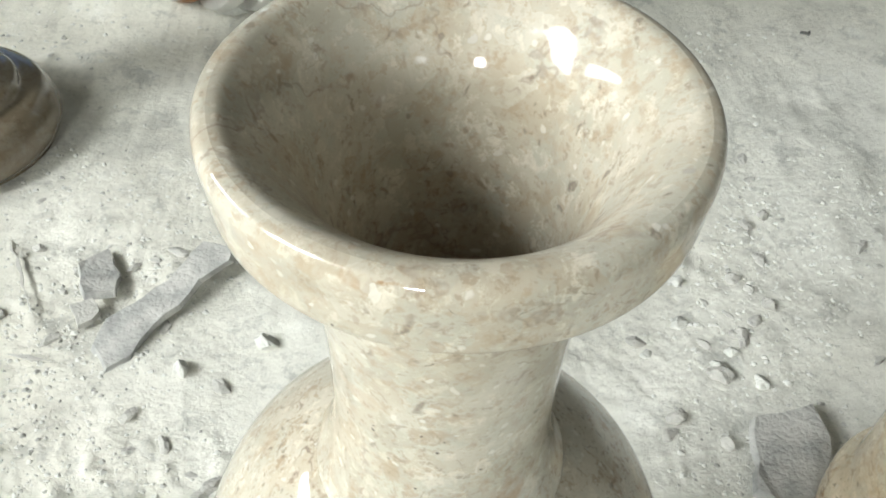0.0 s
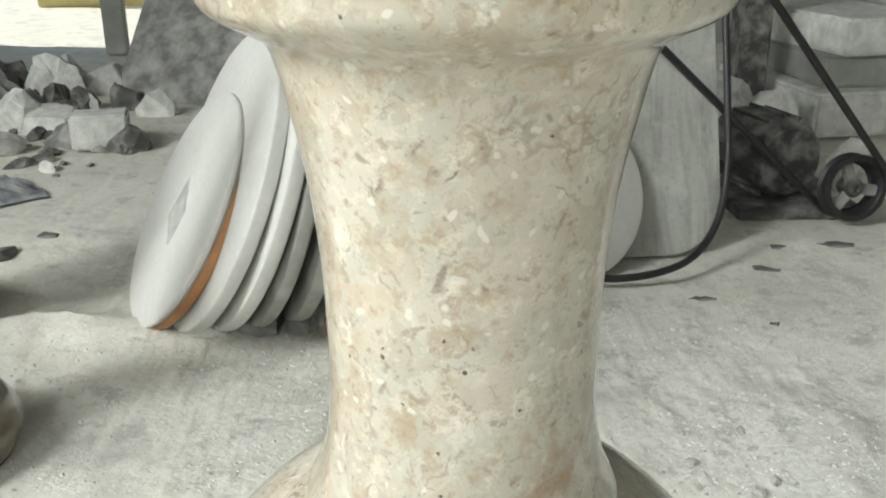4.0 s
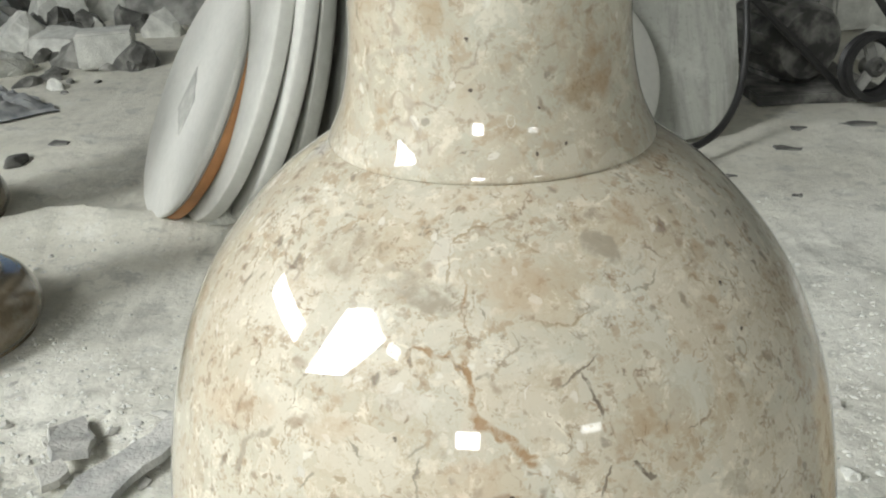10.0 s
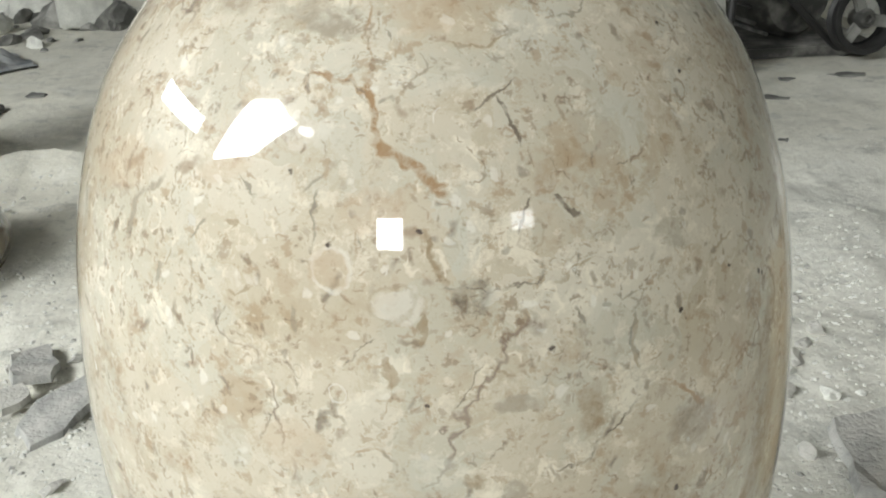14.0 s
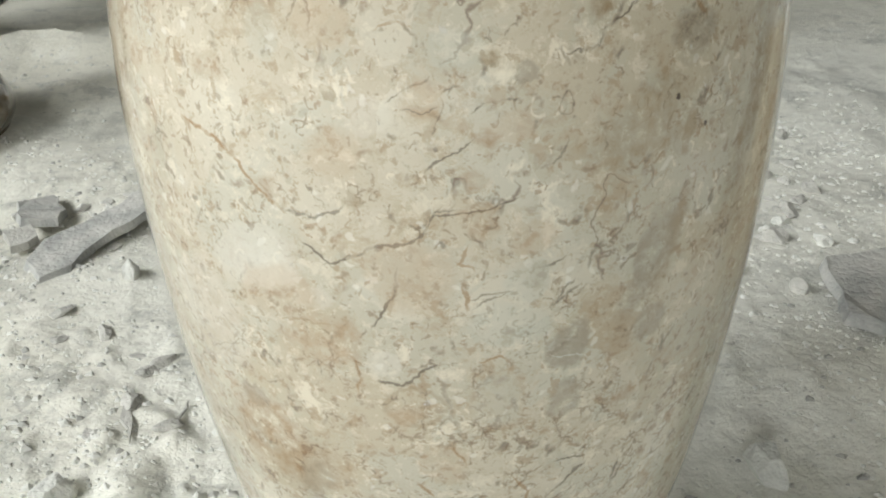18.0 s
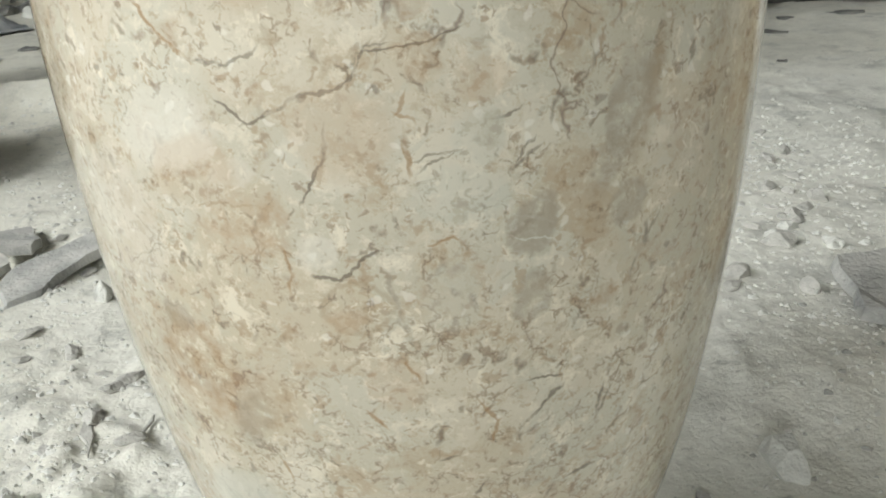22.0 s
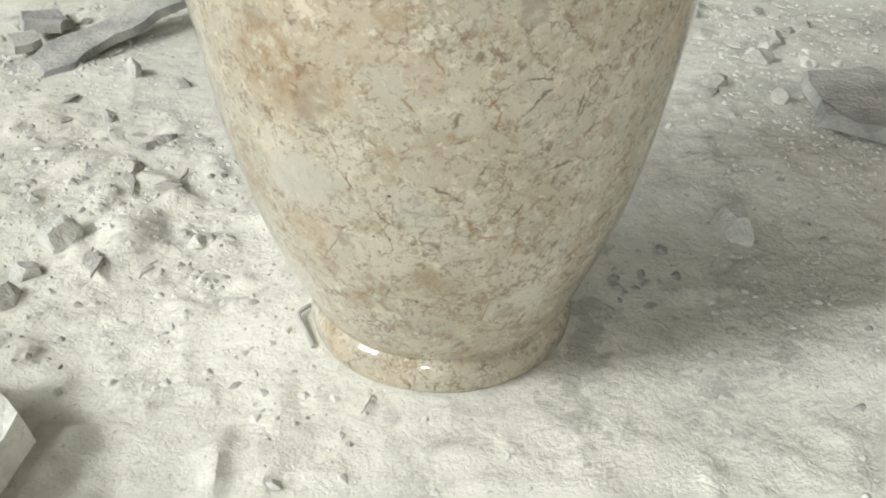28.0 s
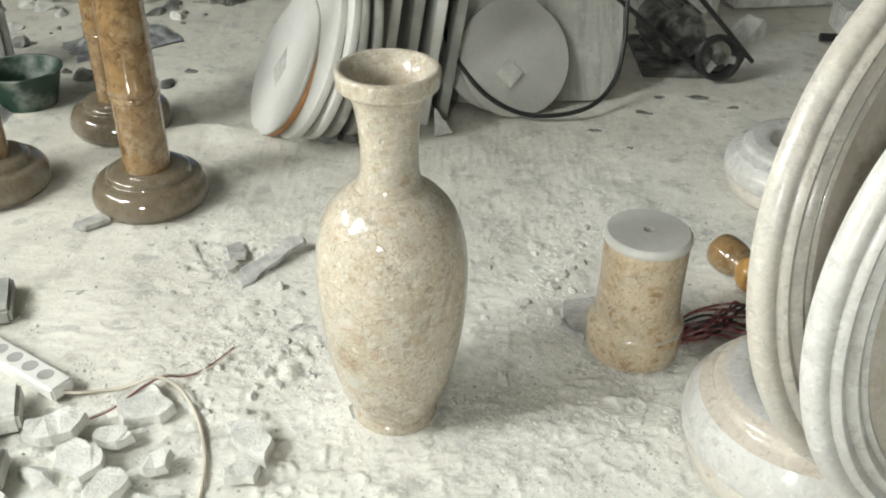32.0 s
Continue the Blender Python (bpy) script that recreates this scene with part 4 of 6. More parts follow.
M_DARKROCK = plain("dark_rubble", (0.12, 0.12, 0.11), 0.85, var=0.4, scale=14, bumpy=0.5, dust=0.12)
M_CLOD = plain("dusty_clod", (0.42, 0.415, 0.38), 0.9, var=0.3, scale=30, bumpy=0.6, dust=0.7)
M_SLATE = plain("grey_stone_scrap", (0.38, 0.385, 0.37), 0.85, var=0.4, scale=22, bumpy=0.7, dust=0.5)
M_WHITE = plain("white_plastic", (0.74, 0.74, 0.70), 0.4, var=0.06, scale=20)
M_HOLE = plain("socket_recess", (0.38, 0.38, 0.36), 0.5, var=0.1, scale=20)
M_CABLE = plain("pale_cable", (0.55, 0.51, 0.42), 0.55, var=0.1, scale=30)
M_RED = plain("dark_red_wire", (0.19, 0.04, 0.04), 0.5, var=0.3, scale=40, dust=0.15)
M_REDBOX = plain("red_plastic", (0.38, 0.05, 0.05), 0.45, var=0.2, scale=20, dust=0.2)
M_GREEN = plain("dark_green_plastic", (0.02, 0.055, 0.035), 0.45, var=0.3, scale=12, dust=0.15)
M_AMBER = plain("amber_onyx", (0.55, 0.31, 0.10), 0.2, var=0.3, scale=20)
M_BLUE = plain("blue_grey_cloth", (0.17, 0.19, 0.21), 0.9, var=0.5, scale=16, dust=0.3)
M_YELLOW = plain("yellow_board", (0.65, 0.55, 0.22), 0.6, var=0.15, scale=4)
M_SHEET = plain("milky_plastic_sheet", (0.55, 0.57, 0.55), 0.35, var=0.12, scale=12)
M_ROOF = plain("roof_sheet", (0.20, 0.20, 0.19), 0.7, var=0.2, scale=2)
M_WALL = plain("cement_wall", (0.24, 0.24, 0.22), 0.9, var=0.15, scale=2, bumpy=0.2)


def dust_material(name):
    m, nt, b = mat(name)
    c = coords(nt)
    big = noise_tex(nt, c, 1.6, 6, 0.6).outputs["Fac"]
    mid = noise_tex(nt, c, 9, 8, 0.68).outputs["Fac"]
    mid2 = noise_tex(nt, shift(nt, c, (4, 9, 0)), 34, 7, 0.62).outputs["Fac"]
    fine = noise_tex(nt, c, 150, 5, 0.7).outputs["Fac"]
    xyz = nd(nt, "SeparateXYZ", {0: c})
    # dirtier to the back left; stronger light on the near floor painted in as paler dust
    trodden = mathn(nt, "ADD", mathn(nt, "SUBTRACT", mathn(nt, "MULTIPLY", xyz.outputs[1], 0.35), mathn(nt, "MULTIPLY", xyz.outputs[0], 0.22)), fac(nt, big, 0.3, 0.7, -0.35, 0.35))
    col = mixc(nt, fac(nt, trodden, -0.15, 0.55), (0.79, 0.79, 0.725), (0.67, 0.655, 0.57))
    col = mixc(nt, fac(nt, mid, 0.54, 0.70, 0, 0.6), col, (0.40, 0.39, 0.345))
    col = mixc(nt, fac(nt, mid, 0.44, 0.32, 0, 0.5), col, (0.795, 0.80, 0.745))
    jig = nd(nt, "VectorMath", {0: c, 1: nd(nt, "VectorMath", {0: noise_tex(nt, c, 40, 4, 0.6).outputs["Color"], "Scale": 0.05}, operation="SCALE").outputs[0]}, operation="ADD").outputs[0]
    smudge = noise_tex(nt, jig, 13, 7, 0.7).outputs["Fac"]
    col = mixc(nt, fac(nt, smudge, 0.555, 0.64, 0, 0.68), col, (0.39, 0.395, 0.36))
    worn = noise_tex(nt, shift(nt, jig, (5, 0, 0)), 4.5, 8, 0.72).outputs["Fac"]
    col = mixc(nt, fac(nt, worn, 0.50, 0.64, 0, 0.45), col, (0.42, 0.42, 0.375))
    col = mixc(nt, fac(nt, mid2, 0.60, 0.72, 0, 0.4), col, (0.34, 0.335, 0.30))
    col = mixc(nt, fac(nt, fine, 0.58, 0.72, 0, 0.3), col, (0.42, 0.415, 0.38))
    # pits, dented in the bump below; the shade inside them is painted dark
    holes = noise_tex(nt, shift(nt, c, (7, 2, 0)), 95, 5, 0.7).outputs["Fac"]
    col = mixc(nt, fac(nt, holes, 0.61, 0.69, 0, 0.6), col, (0.30, 0.295, 0.265))
    nt.links.new(col, b.inputs["Base Color"])
    b.inputs["Roughness"].default_value = 0.95
    lumps = noise_tex(nt, shift(nt, jig, (2, 5, 0)), 55, 4, 0.6).outputs["Fac"]
    cr1 = nd(nt, "TexVoronoi", {"Vector": jig, "Scale": 75.0}).outputs["Distance"]
    cr2 = nd(nt, "TexVoronoi", {"Vector": shift(nt, jig, (1, 1, 0)), "Scale": 150.0}).outputs["Distance"]
    patch = fac(nt, noise_tex(nt, shift(nt, c, (3, 8, 0)), 7, 5, 0.6).outputs["Fac"], 0.42, 0.6, 0.15, 1.0)
    crisp = mathn(nt, "MULTIPLY", patch, mathn(nt, "ADD", fac(nt, cr1, 0.5, 0.15, 0, 1.0), fac(nt, cr2, 0.5, 0.15, 0, 0.5)))
    lumps = mathn(nt, "ADD", lumps, mathn(nt, "MULTIPLY", crisp, 0.22))
    # trampled hollows and the stepped edges of dried crust
    tread = noise_tex(nt, shift(nt, jig, (6, 3, 0)), 15, 6, 0.6).outputs["Fac"]
    plates = noise_tex(nt, shift(nt, jig, (1, 7, 0)), 22, 5, 0.62).outputs["Fac"]
    steps = mathn(nt, "ADD", fac(nt, plates, 0.50, 0.515, 0, 0.5), fac(nt, plates, 0.58, 0.595, 0, 0.5))
    lumps = mathn(nt, "ADD", lumps, mathn(nt, "ADD", mathn(nt, "MULTIPLY", tread, 2.8), mathn(nt, "MULTIPLY", mathn(nt, "MULTIPLY", steps, patch), 0.30)))
    h = mathn(nt, "ADD", mathn(nt, "MULTIPLY", lumps, 2.0), mathn(nt, "SUBTRACT", mathn(nt, "MULTIPLY", fine, 0.25), mathn(nt, "MULTIPLY", fac(nt, holes, 0.55, 0.68), 0.6)))
    bump(nt, b, h, 0.28, 0.007)
    return m


M_FLOOR = dust_material("stone_dust")


# ---- tools ----
def part(name, bm, material, parent=None, label="", smooth=True):
    me = bpy.data.meshes.new(name)
    bm.normal_update()
    if smooth:
        for f in bm.faces:
            f.smooth = True
        for e in bm.edges:
            if len(e.link_faces) == 2 and e.calc_face_angle(0) > radians(38):
                e.smooth = False
    bm.to_mesh(me)
    bm.free()
    me.materials.append(material)
    ob = new(name, me)
    ob.parent = parent
    if label:
        ob["label"] = label
    return ob


def thing(name, label, category, m=None, group="", kind=""):
    ob = new(name)
    ob.empty_display_size = 0.05
    if m is not None:
        ob.matrix_basis = m
    return tagged(ob, label, category, group, kind)


def lathe(profile, seg=96, closed=False):
    """Turns (radius, height) pairs round the z axis."""
    bm = bmesh.new()
    rings = []
    for r, z in profile:
        if r < 1e-5:
            rings.append([bm.verts.new((0, 0, z))])
        else:
            rings.append([bm.verts.new((r * math.cos(2 * math.pi * k / seg), r * math.sin(2 * math.pi * k / seg), z)) for k in range(seg)])
    pairs = list(zip(rings, rings[1:])) + ([(rings[-1], rings[0])] if closed else [])
    for a, b in pairs:
        for k in range(seg):
            j = (k + 1) % seg
            vs = [a[k], a[j], b[j], b[k]] if len(a) > 1 and len(b) > 1 else ([a[0], b[j], b[k]] if len(a) == 1 else [a[k], a[j], b[0]])
            bm.faces.new(vs)
    bmesh.ops.recalc_face_normals(bm, faces=bm.faces)
    return bm


def spline(points, n=6):
    """Catmull-Rom through points of any dimension."""
    pts = [Vector(p) for p in points]
    out = []
    for i in range(len(pts) - 1):
        p0, p1, p2, p3 = pts[max(i - 1, 0)], pts[i], pts[i + 1], pts[min(i + 2, len(pts) - 1)]
        for k in range(n):
            t = k / n
            out.append(0.5 * ((2 * p1) + (p2 - p0) * t + (2 * p0 - 5 * p1 + 4 * p2 - p3) * t * t + (3 * p1 - p0 - 3 * p2 + p3) * t * t * t))
    out.append(pts[-1])
    return out


def tube(points, radius, seg=10, n=6, bm=None):
    pts = spline([(*p,) for p in points], n)
    bm = bm or bmesh.new()
    rings = []
    prev = Vector((0, 0, 1))
    for i, p in enumerate(pts):
        d = (pts[min(i + 1, len(pts) - 1)] - pts[max(i - 1, 0)]).normalized()
        side = d.cross(prev)
        if side.length < 1e-3:
            side = d.cross(Vector((1, 0, 0)))
        side.normalize()
        up = side.cross(d)
        prev = up
        rings.append([bm.verts.new(p + radius * (math.cos(2 * math.pi * k / seg) * side + math.sin(2 * math.pi * k / seg) * up)) for k in range(seg)])
    for a, b in zip(rings, rings[1:]):
        for k in range(seg):
            bm.faces.new((a[k], a[(k + 1) % seg], b[(k + 1) % seg], b[k]))
    bm.faces.new(rings[0][::-1])
    bm.faces.new(rings[-1])
    bmesh.ops.recalc_face_normals(bm, faces=bm.faces)
    return bm


def box(sx, sy, sz, bevel=0.004, at=(0, 0, 0), bm=None):
    """A box on its base, its edges rounded."""
    own = bmesh.new()
    bmesh.ops.create_cube(own, size=1, matrix=Matrix.Translation((at[0], at[1], at[2] + sz / 2)) @ Matrix.Diagonal((sx, sy, sz, 1)))
    if bevel:
        bmesh.ops.bevel(own, geom=own.edges[:], offset=bevel, segments=2, affect="EDGES")
    return own


def rock(rng, sx, sy, sz, cuts=9):
    """A broken stone: a block cut by random planes, its foot flat."""
    bm = bmesh.new()
    bmesh.ops.create_icosphere(bm, subdivisions=2, radius=1.0)
    for _ in range(cuts):
        d = Vector((rng.uniform(-1, 1), rng.uniform(-1, 1), rng.uniform(-0.3, 1))).normalized()
        geom = bm.verts[:] + bm.edges[:] + bm.faces[:]
        bmesh.ops.bisect_plane(bm, geom=geom, plane_co=d * rng.uniform(0.5, 0.85), plane_no=d, clear_outer=True)
        edges = [e for e in bm.edges if e.is_boundary]
        if edges:
            bmesh.ops.holes_fill(bm, edges=edges)
    geom = bm.verts[:] + bm.edges[:] + bm.faces[:]
    bmesh.ops.bisect_plane(bm, geom=geom, plane_co=(0, 0, -0.35), plane_no=(0, 0, -1), clear_outer=True)
    bmesh.ops.holes_fill(bm, edges=[e for e in bm.edges if e.is_boundary])
    bmesh.ops.triangulate(bm, faces=bm.faces)
    bmesh.ops.subdivide_edges(bm, edges=bm.edges[:], cuts=1)
    seed = Vector((rng.uniform(0, 50), rng.uniform(0, 50), 0))
    for v in bm.verts:
        v.co += 0.10 * noise.noise_vector(v.co * 2.2 + seed) + 0.05 * noise.noise_vector(v.co * 6 + seed)
        v.co = Vector((v.co.x * sx, v.co.y * sy, (v.co.z + 0.35) * sz / 1.1))
    bmesh.ops.recalc_face_normals(bm, faces=bm.faces)
    return bm


def flake(rng, outline, thick):
    """A flat broken piece with a given outline, its edge crooked, on its base."""
    bm = bmesh.new()
    pts = []
    for a, b in zip(outline, outline[1:] + outline[:1]):
        a, b = Vector(a), Vector(b)
        n = max(2, int((b - a).length / 0.018))
        for k in range(n):
            p = a.lerp(b, k / n)
            pts.append(p + Vector((rng.uniform(-1, 1), rng.uniform(-1, 1))) * 0.0035)
    low = [bm.verts.new((p.x, p.y, 0)) for p in pts]
    c = sum(pts, Vector((0, 0))) / len(pts)
    top = [bm.verts.new((c.x + (p.x - c.x) * 0.94, c.y + (p.y - c.y) * 0.94, thick * rng.uniform(0.8, 1.1))) for p in pts]
    n = len(pts)
    for k in range(n):
        bm.faces.new((low[k], low[(k + 1) % n], top[(k + 1) % n], top[k]))
    bm.faces.new(top)
    bm.faces.new(low[::-1])
    bmesh.ops.triangulate(bm, faces=[f for f in bm.faces if len(f.verts) > 4])
    bmesh.ops.recalc_face_normals(bm, faces=bm.faces)
    return bm


# ---- floor ----
def mound(x, y, cx, cy, rx, ry, h):
    return h * math.exp(-((x - cx) / rx) ** 2 - ((y - cy) / ry) ** 2)


def ground(x, y):
    """Height of the trodden dust."""
    p = Vector((x, y, 0))
    z = 0.009 * noise.noise(p * 2.3) + 0.007 * noise.noise(p * 6.0 + Vector((3, 1, 0)))
    rough = (0.45 + 1.6 * max(0.0, noise.noise(p * 3.1 + Vector((9, 9, 0))) + 0.3)) * (0.85 if x < -0.18 else 0.85 - min(0.15, x + 0.18))
    clod = max(0.0, noise.noise(p * 14.0 + Vector((0, 5, 0))) - 0.05)
    z += rough * (0.020 * clod * clod + 0.010 * max(0.0, noise.noise(p * 33.0)) ** 1.5 + 0.005 * max(0.0, noise.noise(p * 70.0 + Vector((1, 2, 0)))) ** 1.4)
    z += mound(x, y, -0.72, 1.33, 0.2, 0.05, 0.045) + mound(x, y, -0.40, 1.29, 0.12, 0.04, 0.02)
    near = min(1.0, max(0.0, (math.hypot(x, y) - 0.088) / 0.07))
    return (z - 0.003) * near


def floor_sheet():
    bm = bmesh.new()

    def ticks(lo, hi, a, b, fine, coarse):
        out, v = [], lo
        while v < hi:
            out.append(v)
            gap = max(a - v, v - b, 0)
            v += min(coarse, fine + gap * 0.035 if gap < 1.2 else 0.05 + (gap - 1.2) * 0.2)
        return out + [hi]
    xs, ys = ticks(-60, 60, -0.5, 0.55, 0.0045, 6), ticks(-60, 60, -0.28, 0.55, 0.0045, 6)
    grid = [[bm.verts.new((x, y, ground(x, y))) for x in xs] for y in ys]
    for r0, r1 in zip(grid, grid[1:]):
        for k in range(len(xs) - 1):
            bm.faces.new((r0[k], r0[k + 1], r1[k + 1], r1[k]))
    return tagged(part("ground", bm, M_FLOOR), "uneven workshop floor deep in pale stone dust", "floor", kind="structure")


floor_sheet()


# ---- shed ----
def wall(name, axis, at, lo, hi, holes, label, fill=()):
    """A wall 0.2 thick along x or y with rectangular openings (lo, hi, sill, head)."""
    cuts = sorted({lo, hi, *[h[0] for h in holes], *[h[1] for h in holes]})
    levels = sorted({0.0, TOP, *[h[2] for h in holes], *[h[3] for h in holes]})
    bm = bmesh.new()
    for a, b in zip(cuts, cuts[1:]):
        for c, d in zip(levels, levels[1:]):
            m = ((a + b) / 2, (c + d) / 2)
            if any(h[0] < m[0] < h[1] and h[2] < m[1] < h[3] for h in holes):
                continue
            centre = (at, m[0], m[1]) if axis == "y" else (m[0], at, m[1])
            size = (0.2, b - a, d - c) if axis == "y" else (b - a, 0.2, d - c)
            bmesh.ops.create_cube(bm, size=1, matrix=Matrix.Translation(centre) @ Matrix.Diagonal((*size, 1)))
    bmesh.ops.remove_doubles(bm, verts=bm.verts, dist=0.0005)
    seen = {}
    for f in bm.faces:
        key = tuple(round(x, 3) for x in f.calc_center_median())
        seen.setdefault(key, []).append(f)
    bmesh.ops.delete(bm, geom=[f for g in seen.values() if len(g) > 1 for f in g], context="FACES_ONLY")
    for poly in fill:
        low = [bm.verts.new((at - 0.1, p[0], p[1])) for p in poly]
        f = bm.faces.new(low)
        out = bmesh.ops.extrude_face_region(bm, geom=[f])
        bmesh.ops.translate(bm, verts=[v for v in out["geom"] if isinstance(v, bmesh.types.BMVert)], vec=(0.198, 0, 0))
    bmesh.ops.recalc_face_normals(bm, faces=bm.faces)
    return tagged(part(name, bm, M_WALL, smooth=False), label, "wall", kind="structure")


wall("wall_west", "y", WX - 0.1, SY, NY, [(-2.8, -0.9, 1.86, 4.6), (-0.25, 1.29, 1.89, 2.25), (-3.32, -2.8, 4.18, 4.52)], "grey cement-plastered workshop wall with three high openings", [[(-0.95, 1.858), (-2.802, 1.858), (-2.802, 4.602), (-1.92, 2.56)], [(-0.898, 3.65), (-0.898, 4.602), (-1.7, 4.602)]])
wall("wall_east", "y", EX + 0.1, SY, NY, [], "grey cement-plastered workshop wall")
wall("wall_south", "x", SY - 0.1, WX - 0.2, EX + 0.2, [(-1.44, -0.84, 1.66, 2.14), (1.85, 2.45, 1.87, 2.17)], "grey cement-plastered workshop wall with two small windows")
wall("wall_north", "x", NY + 0.1, WX - 0.2, EX + 0.2, [(-2.55, -1.25, 0.0, 2.1)], "grey cement-plastered far wall with a bright doorway")
bm = bmesh.new()
n = 90
row = [(WX - 0.4 + (EX - WX + 0.8) * k / n, 0.02 * math.sin(k * 1.4)) for k in range(n + 1)]
for y0, y1 in ((SY - 0.4, NY + 0.4),):
    a = [bm.verts.new((x, y0, TOP + 0.03 + h)) for x, h in row]
    b = [bm.verts.new((x, y1, TOP + 0.03 + h)) for x, h in row]
    for k in range(n):
        bm.faces.new((a[k], a[k + 1], b[k + 1], b[k]))
bmesh.ops.solidify(bm, geom=bm.faces[:], thickness=0.004)
tagged(part("ceiling", bm, M_ROOF), "corrugated sheet roof of the workshop", "ceiling", kind="structure")


# ---- the vase ----
vase = thing("floor_vase", "tall polished cream marble floor vase with a flared rim", "vase")
body = part("body", lathe([(p[0], p[1]) for p in spline(BODY, 4)], 160), M_BODY[0], vase)
for m in M_BODY[1:]:
    body.data.materials.append(m)
for f in body.data.polygons:
    f.material_index = sum(f.center.z > h for h in BANDS[1:-1])
part("neck", lathe([(p[0], p[1]) for p in spline(NECK, 4)], 160), M_NECK, vase, "polished marble neck with a broad rim")
part("mouth", lathe([(p[0], p[1]) for p in spline(MOUTH, 4)], 160), M_MOUTH, vase, "funnel-shaped hollow of the mouth")


# ---- round table tops and slabs leaning at the back ----
def leaning(x, y, az, lean, z=0.0):
    """Pose of a disc or slab that touches the floor at x, y: its face looks along az and up by lean; local y runs up it."""
    n = Vector((math.cos(radians(az)) * math.cos(radians(lean)), math.sin(radians(az)) * math.cos(radians(lean)), math.sin(radians(lean))))
    h = Vector((-math.sin(radians(az)), math.cos(radians(az)), 0))
    u = n.cross(h)
    return Matrix(((h.x, u.x, n.x, x), (h.y, u.y, n.y, y), (h.z, u.z, n.z, z), (0, 0, 0, 1)))


def disc(label, m, r, t, material, edge=None, group="", edge_label=""):
    top = thing("round_table_top", label, "table top", m, group)
    bm = lathe([(0, 0), (r - 0.006, 0), (r - 0.0035, -0.0012), (r - 0.0035, -t + 0.002), (0, -t)], 96)
    bmesh.ops.translate(bm, verts=bm.verts, vec=(0, r, 0))
    part("slab", bm, material, top)
    bm = lathe([(r - 0.0045, -0.001), (r - 0.001, -0.003), (r, -0.007), (r, -t + 0.005), (r - 0.002, -t + 0.001), (r - 0.006, -t - 0.001)], 96)
    bmesh.ops.translate(bm, verts=bm.verts, vec=(0, r, 0))
    part("edge", bm, edge or material, top, edge_label)
    return top


G = "round table tops stacked on edge"
first = disc("white dusty round stone table top leaning before a stack", leaning(-0.583, 1.397, 202, 29, 0.004), 0.25, 0.013, M_DISC, None, G)
disc("round table top with a rust-orange stained edge", leaning(-0.583, 1.397, 202, 29, 0.004) @ Matrix.Translation((0, 0.003, -0.0155)), 0.247, 0.022, M_DISC, M_RUST, G, "rust-orange edge")
bm = flake(random.Random(3), [(-0.045, 0.21), (0.03, 0.175), (0.045, 0.25), (-0.025, 0.31)], 0.003)
part("patch", bm, plain("smeared_grey", (0.42, 0.42, 0.39), 0.8, var=0.25, scale=30), first, "smeared grey patch on the face")
disc("large white dusty round stone table top leaning in a stack", leaning(-0.505, 1.38, 201, 23, 0.004), 0.305, 0.028, M_DISC, None, G)
disc("white dusty round stone table top leaning in a stack", leaning(-0.435, 1.39, 199, 19.5, 0.004), 0.315, 0.028, M_DISC, None, G)
disc("grey dusty round stone table top leaning in a stack", leaning(-0.365, 1.40, 197, 16, 0.004), 0.30, 0.026, M_DISC2, None, G)
disc("grey dusty round stone table top at the back of a stack", leaning(-0.29, 1.42, 195, 13, 0.004), 0.285, 0.03, M_DISC2, None, G)
small = disc("round white stone disc leaning against a slab", leaning(0.37, 1.53, -68, 27, 0.004), 0.212, 0.02, M_DISC)
bm = box(0.075, 0.075, 0.012, 0.003)
bmesh.ops.rotate(bm, verts=bm.verts, matrix=Matrix.Rotation(radians(38), 3, "Z"))
bmesh.ops.translate(bm, verts=bm.verts, vec=(-0.035, 0.16, 0.0))
part("square_boss", bm, M_CHIP, small, "small square stone piece stuck on the face")
disc("round pale stone disc behind another", leaning(0.31, 1.575, -72, 24, 0.004), 0.222, 0.018, M_DISC)


def plate(w, h, t, r):
    """An upright plate, its lower edge at the origin, with rounded corners."""
    bm = bmesh.new()
    pts = []
    for cx, cy, a0 in ((w / 2 - r, r, -90), (w / 2 - r, h - r, 0), (-w / 2 + r, h - r, 90), (-w / 2 + r, r, 180)):
        pts += [(cx + r * math.cos(radians(a0 + 90 * k / 8)), cy + r * math.sin(radians(a0 + 90 * k / 8))) for k in range(9)]
    f = bm.faces.new([bm.verts.new((x, y, 0)) for x, y in pts])
    out = bmesh.ops.extrude_face_region(bm, geom=[f])
    bmesh.ops.translate(bm, verts=[v for v in out["geom"] if isinstance(v, bmesh.types.BMVert)], vec=(0, 0, -t))
    bmesh.ops.recalc_face_normals(bm, faces=bm.faces)
    edges = [e for e in bm.edges if len(e.link_faces) == 2 and e.calc_face_angle(0) > 1.0]
    bmesh.ops.bevel(bm, geom=edges, offset=0.003, segments=2, affect="EDGES")
    return bm


